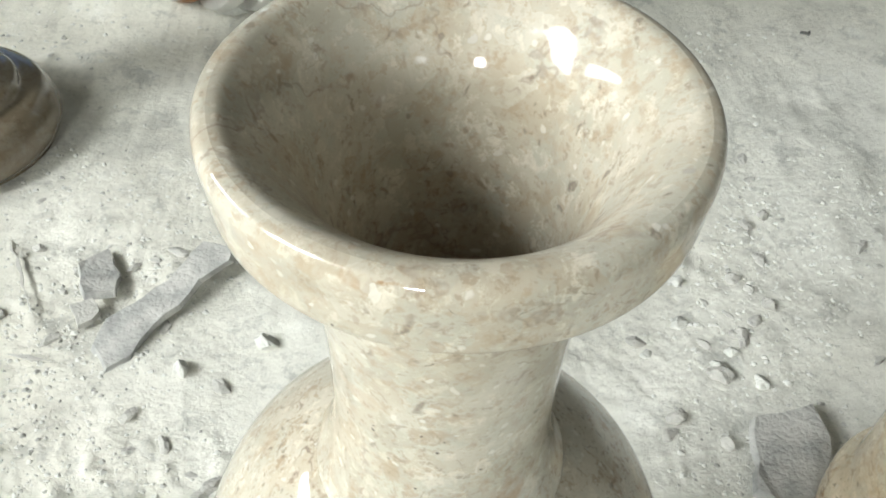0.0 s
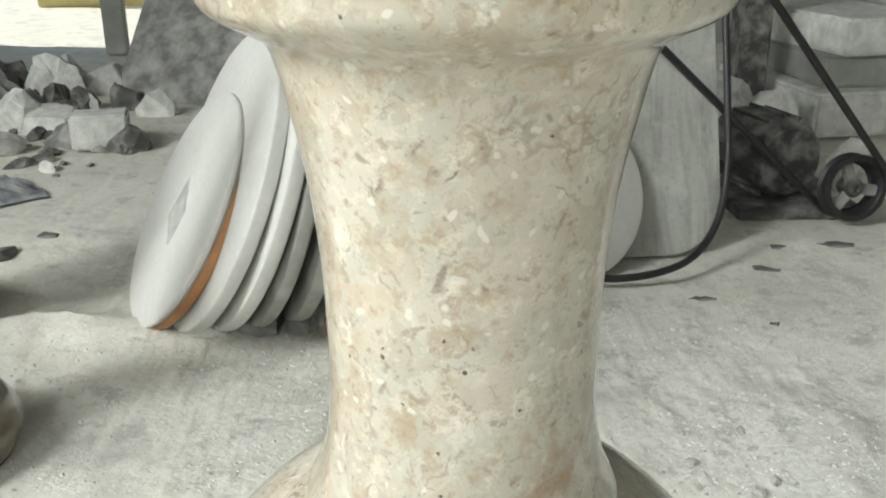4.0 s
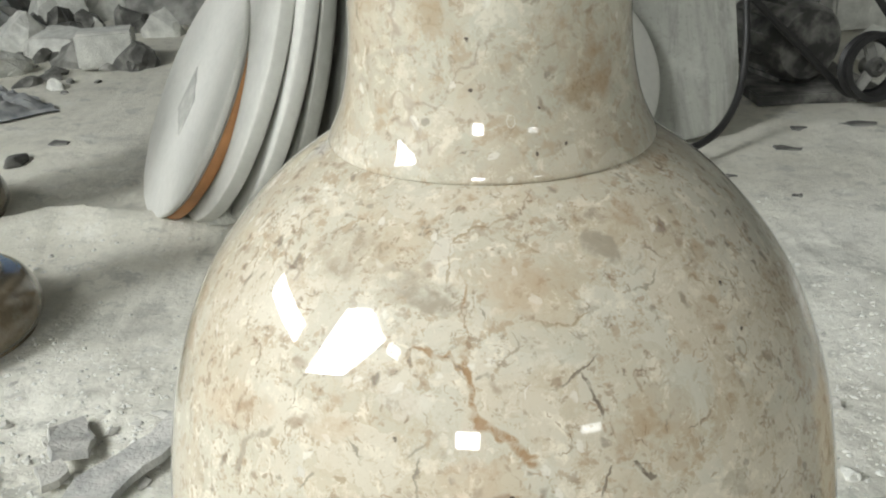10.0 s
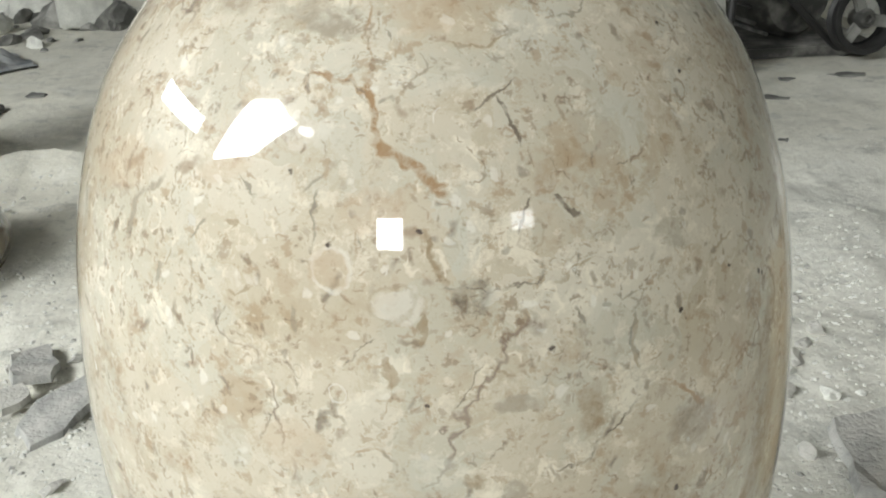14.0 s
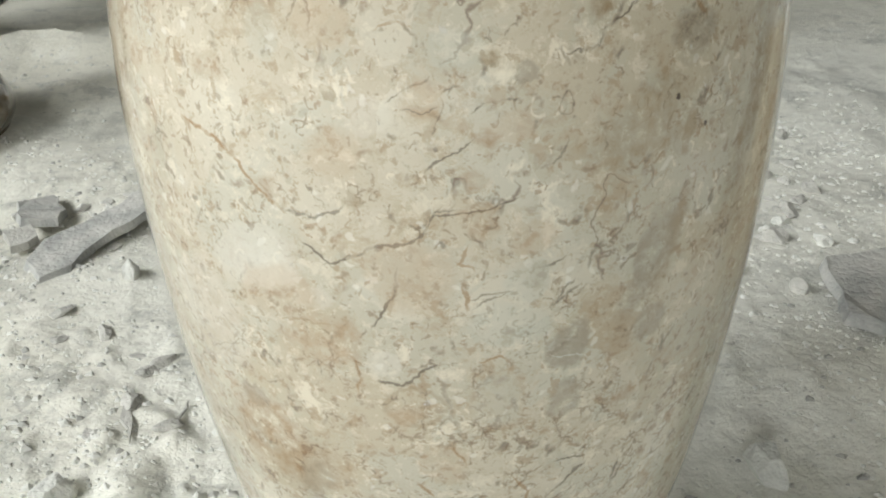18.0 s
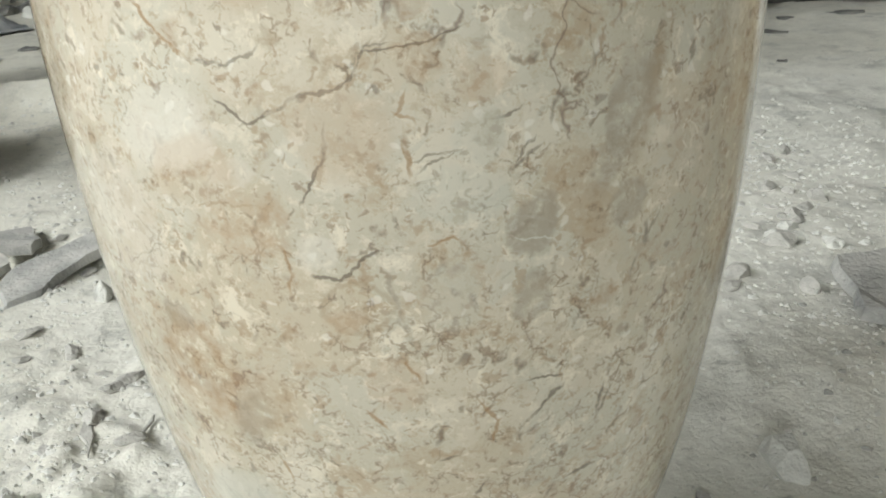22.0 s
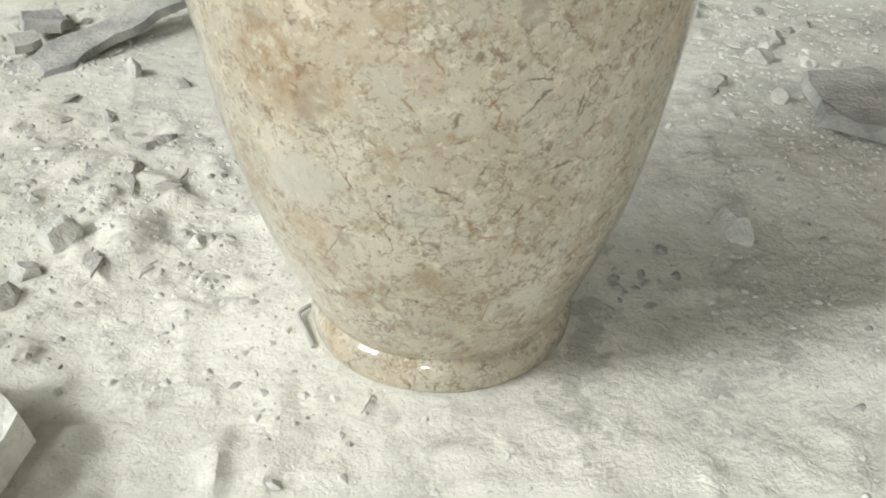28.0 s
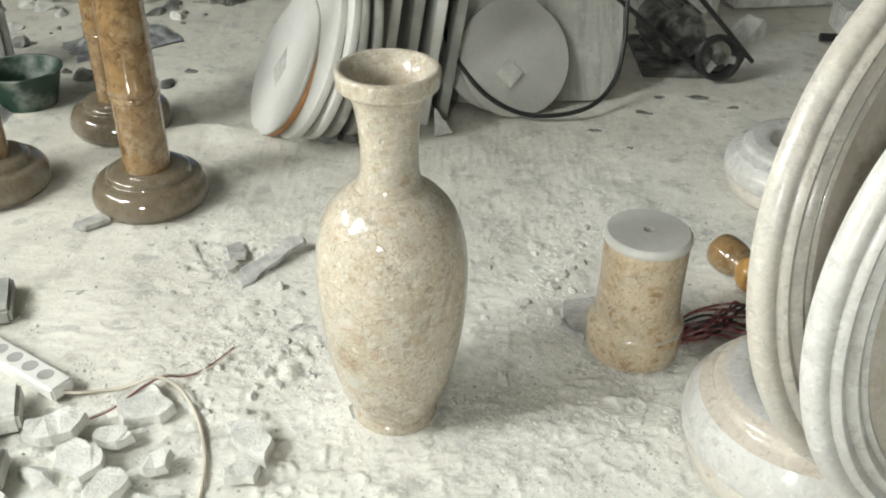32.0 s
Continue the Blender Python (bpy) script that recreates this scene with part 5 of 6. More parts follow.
ob = part("stone_slab", plate(0.72, 0.95, 0.035, 0.13), M_STREAK, smooth=True)
ob.matrix_basis = leaning(0.38, 1.665, -86, 19, 0.003)
tagged(ob, "tall grey stone slab with rounded corners leaning back", "stone slab")
# white and grey in turn: lit slabs and shaded gaps put into the colour
for k, (x, y, w, h, az, m) in enumerate(((-0.205, 1.46, 0.34, 0.58, 196, M_DISC), (-0.125, 1.50, 0.36, 0.62, 193, M_SLAB), (-0.045, 1.50, 0.34, 0.60, 192, M_DISC), (0.03, 1.54, 0.32, 0.55, 190, M_SLAB))):
    ob = part("stone_slab", plate(w, h, 0.034, 0.02), m)
    ob.matrix_basis = leaning(x, y + 0.1, az, 9, 0.003)
    tagged(ob, "narrow %s stone slab standing on edge in a row" % ("white" if m is M_DISC else "grey"), "stone slab", "slabs on edge")

# rubber hose that hangs in a loop before the slab
hose = [(0.078, 1.80, 0.86), (0.076, 1.735, 0.69), (0.074, 1.662, 0.510), (0.074, 1.612, 0.380), (0.077, 1.586, 0.308), (0.116, 1.554, 0.218), (0.209, 1.514, 0.110), (0.310, 1.493, 0.050), (0.411, 1.485, 0.029), (0.528, 1.500, 0.034), (0.628, 1.565, 0.048), (0.697, 1.630, 0.112), (0.727, 1.690, 0.219), (0.730, 1.740, 0.351), (0.729, 1.79, 0.488), (0.728, 1.85, 0.66), (0.726, 1.92, 0.86)]
tagged(part("hose", tube(hose, 0.0085, 10, 6), M_BLACK), "black rubber hose hanging in a loop against the slab", "hose")


# ---- turned onyx pillars ----
def pillar(x, y, turn, label):
    p = thing("pillar", label, "pillar", pose(x, y, 0, 0, 0, turn), "brown onyx pillars")
    prof = [(0.0, 0.003), (0.145, 0.003), (0.160, 0.008), (0.171, 0.025), (0.172, 0.045), (0.163, 0.068), (0.150, 0.083), (0.128, 0.088), (0.122, 0.092), (0.120, 0.104), (0.105, 0.112), (0.086, 0.114), (0.0, 0.114)]
    part("base", lathe([(q[0], q[1]) for q in spline(prof, 3)], 72), M_ONYX2, p, "rounded grey-brown onyx base ring")
    prof = [(0.0, 0.112), (0.068, 0.112), (0.070, 0.118), (0.068, 0.13), (0.067, 0.33), (0.071, 0.335), (0.071, 0.345), (0.068, 0.35), (0.072, 0.356), (0.072, 0.375), (0.067, 0.382), (0.065, 0.9), (0.072, 0.905), (0.072, 0.93), (0.0, 0.93)]
    part("shaft", lathe(prof, 64), M_ONYX, p)
    return p


pillar(-0.79, 0.90, 0, "polished brown onyx pillar with a round base ring")
pillar(-1.035, 1.40, 50, "polished brown onyx pillar standing behind another")
pillar(-1.295, 0.95, 100, "polished brown onyx pillar at the edge of the group")


# ---- cylinder, rings and basins on the east side ----
cyl = thing("marble_cylinder", "rough tan marble cylinder with a dusty white top and flared foot", "cylinder", pose(0.555, 0.235, 0))
prof = [(0, 0.002), (0.098, 0.002), (0.109, 0.010), (0.113, 0.03), (0.113, 0.07), (0.108, 0.088), (0.101, 0.098), (0.098, 0.112), (0.0955, 0.20), (0.0965, 0.308)]
part("body", lathe([(q[0], q[1]) for q in spline(prof, 3)], 72), M_CYL, cyl)
prof = [(0.0960, 0.305), (0.0985, 0.3075), (0.0995, 0.313), (0.0985, 0.3195), (0.092, 0.3265), (0.012, 0.329), (0.011, 0.30), (0, 0.30)]
part("cap", lathe(prof, 72), M_DISC, cyl, "dusty white sawn top with a small hole")
arc = [(0.1095 * math.cos(radians(a)), 0.1095 * math.sin(radians(a)), 0.086 + 0.001 * math.sin(a)) for a in range(-78, 8, 8)]
part("chipped_ring", tube(arc, 0.0032, 6, 2), M_RIM, cyl, "chipped white ring above the foot")


def ring_base(x, y, r, h, label, tilt=(0, 0), z=0.0, ca=M_PALE, cb=M_EDGE, cc=M_EDGE):
    b = thing("pedestal_ring", label, "pedestal base", pose(x, y, z, tilt[0], tilt[1], 0), "pedestal rings")
    k, v = r, h
    prof = [(0.3 * k, 0.004), (0.86 * k, 0.004), (0.93 * k, 0.06 * v), (0.96 * k, 0.2 * v), (0.955 * k, 0.3 * v)]
    part("foot", lathe([(q[0], q[1]) for q in spline(prof, 3)], 96), ca, b)
    for name, material, prof in (
            ("bulge", cb, [(0.955 * k, 0.3 * v), (0.985 * k, 0.32 * v), (1.0 * k, 0.42 * v), (0.985 * k, 0.58 * v), (0.9 * k, 0.76 * v)]),
            ("shoulder", cc, [(0.9 * k, 0.76 * v), (0.82 * k, 0.83 * v), (0.8 * k, 0.86 * v), (0.79 * k, 0.92 * v), (0.7 * k, 0.98 * v)]),
            ("crown", cb, [(0.7 * k, 0.98 * v), (0.58 * k, 1.0 * v), (0.5 * k, 0.985 * v), (0.46 * k, 0.93 * v), (0.42 * k, 0.7 * v), (0.35 * k, 0.5 * v), (0, 0.5 * v)])):
        part(name, lathe([(q[0], q[1]) for q in spline(prof, 4)], 96), material, b)
    return b


ring_base(1.205, 1.04, 0.240, 0.165, "pale polished marble pedestal ring with a hollow centre")
ring_base(0.838, -0.122, 0.241, 0.203, "white and beige marble pedestal ring beside leaning table tops", cc=M_BEIGE)


def moulded_top(x, y, az, lean, r, label, z, rim):
    t = thing("moulded_table_top", label, "table top", leaning(x, y, az, lean, z), "moulded table tops")
    prof = [(0.80, 0.0), (0.807, 0.006), (0.816, 0.009), (0.825, 0.006), (0.830, 0.002), (0.842, 0.009), (0.860, 0.013), (0.878, 0.009), (0.886, 0.002), (0.900, 0.008), (0.918, 0.0115), (0.936, 0.007), (0.943, 0.001), (0.962, 0.002), (0.982, -0.002), (0.997, -0.012), (1.0, -0.022), (0.99, -0.034), (0.95, -0.038), (0.0, -0.038)]
    bm = lathe([(q * r, h) for q, h in prof], 160)
    bmesh.ops.translate(bm, verts=bm.verts, vec=(0, r, 0))
    part("moulding", bm, rim, t, "moulded marble rim with fine ridges")
    bm = lathe([(0, 0.0), (r * 0.80, 0.0)], 96)
    bmesh.ops.translate(bm, verts=bm.verts, vec=(0, r, 0))
    part("field", bm, M_TOP, t, "grey-brown marble field")
    return t


moulded_top(1.027, -0.284, -59.9, 11, 0.487, "big round marble table top with a cream moulded rim, leaning", 0.15, M_RIM)
moulded_top(1.063, -0.426, -68.2, 7.5, 0.462, "round marble table top with a white moulded rim, leaning in front", 0.15, M_EDGE)
ob = part("stone_block", box(0.22, 0.26, 0.149, 0.008), M_DISC)
ob.matrix_basis = pose(1.115, -0.405, 0)
tagged(ob, "white sawn stone block under leaning table tops", "stone block")


# ---- belt drive at the back ----
drive = thing("belt_drive", "dusty belt drive with a motor pulley and black belt", "machine")
PX, PY, PZ = 1.137, 1.90, 0.098
face = Matrix.Translation((PX, PY, PZ)) @ Vector((0.12, -1, 0.12)).to_track_quat("Z", "Y").to_matrix().to_4x4()
wheel = part("pulley", lathe([(0.060, -0.022), (0.084, -0.022), (0.088, -0.018), (0.080, -0.008), (0.080, 0.008), (0.088, 0.018), (0.086, 0.024), (0.072, 0.024), (0.068, 0.018), (0.066, -0.016)], 64, True), M_BLACK, drive, "black-rimmed spoked pulley")
wheel.matrix_basis = face
ob = part("hub", lathe([(0, -0.03), (0.024, -0.03), (0.026, 0.012), (0.020, 0.022), (0.010, 0.024), (0.009, 0.016), (0, 0.016)], 32), M_IRON, wheel)
for k in range(3):
    bm = box(0.030, 0.052, 0.014, 0.004, (0, 0.045, -0.004))
    bmesh.ops.rotate(bm, verts=bm.verts, matrix=Matrix.Rotation(radians(120 * k + 20), 3, "Z"))
    part("spoke", bm, M_GREYROCK, wheel)
ring = []
up = Vector((-0.725, -0.32, 0.69)).normalized()
side = up.cross(Vector((0.0, 1.0, 0.46))).normalized() * -1
low, high = Vector((PX, PY, PZ)), Vector((PX, PY, PZ)) + up * 1.35
for k in range(13):
    a = math.pi * k / 12
    ring.append(low + 0.091 * (math.cos(a) * side - math.sin(a) * up))
for k in range(13):
    a = math.pi * k / 12
    ring.append(high + 0.150 * (-math.cos(a) * side + math.sin(a) * up))
part("belt", tube(ring + ring[:2], 0.0095, 8, 3), M_BLACK, drive, "black rubber belt")
ob = part("upper_pulley", lathe([(0, -0.02), (0.14, -0.02), (0.146, -0.016), (0.140, 0), (0.146, 0.016), (0.14, 0.02), (0, 0.02)], 48), M_IRON, drive)
ob.matrix_basis = Matrix.Translation(high) @ pose(0, 0, 0, 90)
part("post", box(0.07, 0.07, high.z + 0.05, 0.004, (high.x, 2.42, 0)), M_IRON, drive)
part("axle", tube([(high.x, high.y, high.z), (high.x, 1.95, high.z), (high.x, 2.42, high.z)], 0.016, 10, 2), M_IRON, drive)
bm = lathe([(0, 0), (0.09, 0), (0.105, 0.02), (0.108, 0.06), (0.108, 0.22), (0.10, 0.26), (0, 0.27)], 40)
motor = part("motor", bm, M_IRON, drive, "dusty grey electric motor")
motor.matrix_basis = Matrix.Translation((1.02, 2.02, 0.135)) @ pose(0, 0, 0, -90, 0, 12)
for k in range(14):
    bm = box(0.006, 0.016, 0.17, 0.001, (0, 0.112, 0.05))
    bmesh.ops.rotate(bm, verts=bm.verts, matrix=Matrix.Rotation(radians(360 / 14 * k), 3, "Z"))
    part("fin", bm, M_IRON, motor)
part("bed", box(0.34, 0.42, 0.03, 0.004, (1.03, 2.14, 0)), M_IRON, drive)


# ---- stones and rubble ----
def stone(rng, x, y, sx, sy, sz, label, material=M_CHIP, turn=None, group="", z=None, name="stone"):
    ob = part(name, rock(rng, sx, sy, sz), material, smooth=False)
    ob.matrix_basis = pose(x, y, ground(x, y) - 0.12 * sz if z is None else z, rng.uniform(-6, 6), rng.uniform(-6, 6), rng.uniform(0, 360) if turn is None else turn)
    return tagged(ob, label, "stone", group)


rng = random.Random(11)
for x, y, sx, sy, sz, m, label in (
        (0.241, 0.093, 0.024, 0.017, 0.022, M_CHIP, "small pale stone half sunk in dust"), (0.371, 0.363, 0.013, 0.010, 0.012, M_CLOD, "small dark stone chip"),
        (0.424, 0.533, 0.014, 0.010, 0.012, M_CLOD, "small dark stone chip"), (-0.225, 0.495, 0.019, 0.015, 0.024, M_CHIP, "small angular grey stone"),
        (-0.329, 0.445, 0.014, 0.010, 0.02, M_CHIP, "small upright stone splinter"), (-0.193, 0.099, 0.010, 0.007, 0.008, M_CHIP, "tiny white stone crumb in dust"),
        (0.173, 0.065, 0.007, 0.006, 0.006, M_SLATE, "tiny dark stone crumb in dust"), (0.135, 0.012, 0.004, 0.0025, 0.002, M_SLATE, "small dark stone crumb near the vase foot"), (0.152, 0.022, 0.006, 0.002, 0.002, M_SLATE, "small dark stone crumb near the vase foot"), (0.172, 0.012, 0.0035, 0.0025, 0.002, M_SLATE, "small dark stone crumb near the vase foot"), (0.311, 0.393, 0.016, 0.012, 0.012, M_CLOD, "small dark stone chip"),
        (0.38, 0.463, 0.02, 0.013, 0.014, M_CLOD, "small dark stone chip"), (-0.40, 1.30, 0.045, 0.03, 0.04, M_CHIP, "pale stone lump at the foot of leaning table tops"),
        (-0.31, 1.31, 0.05, 0.035, 0.045, M_GREYROCK, "grey stone lump at the foot of leaning table tops"), (-0.23, 1.34, 0.04, 0.03, 0.04, M_GREYROCK, "grey stone lump at the foot of leaning table tops")):
    stone(rng, x, y, sx, sy, sz, label, m)
for k in range(12):
    x, y = rng.gauss(0.147, 0.016), rng.gauss(0.022, 0.012)
    q = rng.uniform(0.0025, 0.006)
    stone(rng, x, y, q * 1.4, q * 0.8, q * 0.6, "tiny dark stone crumb near the vase foot", M_SLATE if k % 3 else M_CLOD, group="dark crumbs")
# front heap beside the socket strip
for k in range(20):
    x, y = rng.uniform(-0.95, -0.40), rng.uniform(-0.45, -0.02)
    if -0.63 < x < -0.46 and y > -0.10:
        continue
    q = rng.uniform(0.016, 0.055)
    stone(rng, x, y, q, q * rng.uniform(0.6, 0.9), q * rng.uniform(0.25, 0.45), "broken white stone in a heap of offcuts", M_CHIP, group="offcuts")
for k in range(9):
    x, y = rng.uniform(-0.52, -0.30), rng.uniform(-0.06, 0.12)
    q = rng.uniform(0.010, 0.024)
    stone(rng, x, y, q, q * 0.8, q * 0.7, "small broken pale stone", M_CHIP, group="offcuts")
for k in range(26):
    cx, cy = ((0.36, 0.47), (-0.47, 0.62), (0.44, 0.72))[k % 3]
    x, y = rng.gauss(cx, 0.08), rng.gauss(cy, 0.09)
    q = rng.uniform(0.006, 0.016)
    stone(rng, x, y, q, q * 0.75, q * 0.7, "small dusty clod of stone in the dust", M_CLOD if k % 3 else M_CHIP, group="clods")
for x, y, a, b in ((0.82, 1.605, 0.035, 0.012), (-0.925, 1.89, 0.04, 0.018), (0.718, 1.303, 0.014, 0.01), (0.612, 1.438, 0.03, 0.012), (1.03, 1.73, 0.05, 0.016), (0.89, 1.74, 0.03, 0.012), (1.15, 1.65, 0.03, 0.014)):
    turn = rng.uniform(-0.6, 0.6)
    ring = [(0.9 * a * rng.uniform(0.25, 1.25) * math.cos(w + turn), 0.95 * b * rng.uniform(0.45, 1.4) * math.sin(w + turn) + 0.3 * a * math.cos(w) * math.sin(turn)) for w in (0, 0.9, 1.7, 2.6, 3.4, 4.1, 5.3)]
    ob = part("stone_flake", flake(rng, ring, 0.004), M_DARKROCK, smooth=False)
    ob.matrix_basis = pose(x, y, ground(x, y), rng.uniform(-8, 8), rng.uniform(-8, 8), 0)
    tagged(ob, "thin dark stone flake on the dusty floor", "stone flake", "dark flakes")
for k in range(64):
    x, y = rng.uniform(-2.05, -0.85), rng.uniform(1.75, 3.1)
    if -1.6 < x < -0.85 and 1.95 < y < 2.45:
        continue
    q = rng.uniform(0.012, 0.06)
    stone(rng, x, y, q, q * rng.uniform(0.5, 0.9), q * rng.uniform(0.4, 0.9), "broken %s stone among workshop rubble" % ("white" if k % 3 == 0 else "dark grey"), M_CHIP if k % 3 == 0 else (M_DARKROCK if k % 3 == 1 else M_GREYROCK), group="back rubble")
for k in range(44):
    cx, cy, w = ((-0.36, 0.52, 0.13), (0.40, 0.50, 0.10), (-0.62, 0.75, 0.16), (0.45, 0.80, 0.14), (-0.30, 0.22, 0.08))[k % 5]
    x, y = rng.gauss(cx, w), rng.gauss(cy, w * 0.9)
    if math.hypot(x, y) < 0.16 or math.hypot(x - 0.555, y - 0.235) < 0.13 or math.hypot(x + 0.79, y - 0.90) < 0.19:
        continue
    q = rng.uniform(0.005, 0.013)
    stone(rng, x, y, q * 1.5, q * 0.8, q * 0.5, "small trodden clod of grey stone dust", M_CLOD, group="clods")
# far heap by the doorway
for k in range(46):
    x, y = rng.uniform(-2.1, -0.95), rng.uniform(2.75, 4.0)
    q = rng.uniform(0.05, 0.16)
    stone(rng, x, y, q, q * rng.uniform(0.6, 0.9), q * rng.uniform(0.5, 0.9) + 0.05 * (y - 2.7), "rough %s stone block in a rubble heap" % ("white" if k % 3 == 0 else "dark grey"), M_CHIP if k % 3 == 0 else (M_GREYROCK if k % 3 == 1 else M_DARKROCK), group="rubble heap")


def chunk(name, label, cat, sx, sy, sz, m, material, bevel=0.008):
    ob = part(name, box(sx, sy, sz, bevel), material)
    ob.matrix_basis = m
    return tagged(ob, label, cat)


chunk("stone_block", "small white sawn stone block", "stone block", 0.19, 0.13, 0.12, pose(-1.07, 2.85, 0, 0, 0, 12), M_CHIP)
ob = part("stone_slab", plate(0.75, 0.62, 0.08, 0.15), M_GREYROCK)
ob.matrix_basis = leaning(-0.92, 3.55, -110, 38)
tagged(ob, "large rough grey stone slab leaning on rubble", "stone slab")
for k, (x, y, z, w, d, h, a) in enumerate(((1.95, 3.25, 0.0, 1.15, 0.75, 0.16, 8), (1.98, 3.28, 0.16, 1.05, 0.72, 0.12, 4), (2.0, 3.3, 0.28, 1.1, 0.7, 0.13, 12), (2.25, 3.35, 0.41, 0.8, 0.6, 0.12, 2))):
    chunk("stone_slab", "thick pale sawn stone slab in a pile", "stone slab", w, d, h, pose(x, y, z, 0, 0, a), M_CHIP if k % 2 == 0 else M_SLAB, 0.012)
chunk("stone_block", "white sawn stone block on the floor", "stone block", 0.42, 0.2, 0.12, pose(2.02, 2.50, 0, 0, 0, -4), M_CHIP)
tagged(part("pipe", tube([(1.70, 2.37, 0.022), (1.85, 2.36, 0.022), (2.05, 2.34, 0.022)], 0.018, 10, 2), M_BLACK), "short black pipe lying on the floor", "pipe")
stone(rng, 1.22, 2.72, 0.13, 0.10, 0.24, "rough white stone behind the belt drive", M_CHIP)
stone(rng, 1.05, 2.75, 0.16, 0.12, 0.26, "rough dark stone behind the belt drive", M_SLATE)
stone(rng, 1.42, 2.45, 0.14, 0.10, 0.12, "rough pale stone behind the belt drive", M_CHIP)
chunk("post", "dark grey iron post behind the slab pile", "post", 0.12, 0.12, 1.6, pose(1.28, 3.1, 0), M_IRON, 0.01)
chunk("yellow_board", "yellow board standing outside the doorway", "board", 0.9, 0.04, 1.2, pose(-2.55, 7.6, 0), M_YELLOW)
chunk("post", "grey wooden post in the doorway", "post", 0.12, 0.12, 2.0, pose(-1.62, 5.0, 0, 0, 0, 10), M_SLAB, 0.01)

# ---- scraps of stone ----
def scrap(label, outline, thick, material, lift=0.0, tilt=(0, 0)):
    cx = sum(p[0] for p in outline) / len(outline)
    cy = sum(p[1] for p in outline) / len(outline)
    ob = part("stone_scrap", flake(rng, [(x - cx, y - cy) for x, y in outline], thick), material, smooth=False)
    ob.matrix_basis = pose(cx, cy, max(0.001, ground(cx, cy)) + lift, *tilt, 0)
    return tagged(ob, label, "stone scrap")


scrap("long jagged grey stone scrap, its tip raised", [(-0.428, 0.440), (-0.458, 0.480), (-0.446, 0.520), (-0.405, 0.552), (-0.372, 0.588), (-0.330, 0.655), (-0.289, 0.648), (-0.284, 0.622), (-0.322, 0.585), (-0.345, 0.545), (-0.380, 0.508), (-0.398, 0.462)], 0.011, M_SLATE, 0.009, (7, -3))
scrap("crumbled grey stone scrap beside a larger one", [(-0.512, 0.612), (-0.478, 0.655), (-0.448, 0.605), (-0.440, 0.560), (-0.482, 0.548)], 0.011, M_SLATE, 0.004, (-9, 8))
scrap("small crumbled stone flake beside a larger scrap", [(-0.500, 0.545), (-0.470, 0.560), (-0.455, 0.535), (-0.478, 0.510)], 0.010, M_CLOD, 0.002, (6, 5))
scrap("flat dark grey stone scrap beside the cylinder", [(0.387, 0.288), (0.403, 0.391), (0.49, 0.42), (0.50, 0.36), (0.445, 0.245)], 0.014, M_SLATE, 0.0, (2, 3))
scrap("flat white stone offcut on the rubble", [(-0.618, -0.015), (-0.545, 0.036), (-0.475, -0.035), (-0.495, -0.068), (-0.572, -0.090)], 0.026, M_CHIP, 0.004, (4, 2))
scrap("white five-sided stone offcut", [(-0.351, -0.083), (-0.298, -0.070), (-0.243, -0.130), (-0.250, -0.193), (-0.328, -0.132)], 0.024, M_CHIP, 0.004, (5, -3))
scrap("small white stone offcut", [(-0.336, -0.212), (-0.303, -0.180), (-0.262, -0.200), (-0.267, -0.232), (-0.323, -0.240)], 0.022, M_CHIP, 0.0, (-4, 2))
for x, y, a, b, w in ((-0.70, -0.12, 0.085, 0.045, 20), (-0.62, -0.20, 0.07, 0.05, -30), (-0.78, -0.33, 0.09, 0.05, 10), (-0.55, -0.27, 0.06, 0.04, 60), (-0.47, -0.20, 0.05, 0.035, 15), (-0.66, -0.34, 0.07, 0.04, -15), (-0.88, -0.16, 0.06, 0.045, 40), (-0.45, -0.33, 0.05, 0.03, -50), (-0.58, -0.13, 0.055, 0.03, -10)):
    c5, s5 = math.cos(radians(w)), math.sin(radians(w))
    ring = [(a * rng.uniform(0.75, 1.05) * math.cos(q), b * rng.uniform(0.75, 1.1) * math.sin(q)) for q in (0.2, 1.1, 2.3, 3.3, 4.2, 5.3)]
    scrap("flat dusty white stone offcut in a heap", [(x + p * c5 - q * s5, y + p * s5 + q * c5) for p, q in ring], rng.uniform(0.016, 0.03), M_CHIP, rng.uniform(0.004, 0.02), (rng.uniform(-9, 9), rng.uniform(-9, 9)))
scrap("small grey stone shard by the pillar base", [(-0.97, 0.72), (-0.90, 0.80), (-0.87, 0.76), (-0.93, 0.70)], 0.016, M_SLATE)
chunk("stone_block", "pale square-sawn stone block in dust", "stone block", 0.07, 0.12, 0.05, pose(-0.835, -0.06, 0.0, 0, 0, 20), M_CHIP)
chunk("stone_block", "pale square-sawn stone block in dust", "stone block", 0.08, 0.10, 0.05, pose(-0.80, -0.24, 0.0, 0, 0, 12), M_CHIP)
chunk("stone_block", "dusty grey stone block", "stone block", 0.07, 0.16, 0.045, pose(-1.015, 0.33, 0.0, 0, 0, 20), M_SLAB)
ob = part("stone_scrap", flake(rng, [(0, 0), (0.07, 0), (0.03, 0.10)], 0.008), M_CHIP, smooth=False)
ob.matrix_basis = leaning(0.05, 1.36, -60, 35)
tagged(ob, "triangular white stone shard standing on edge", "stone scrap")

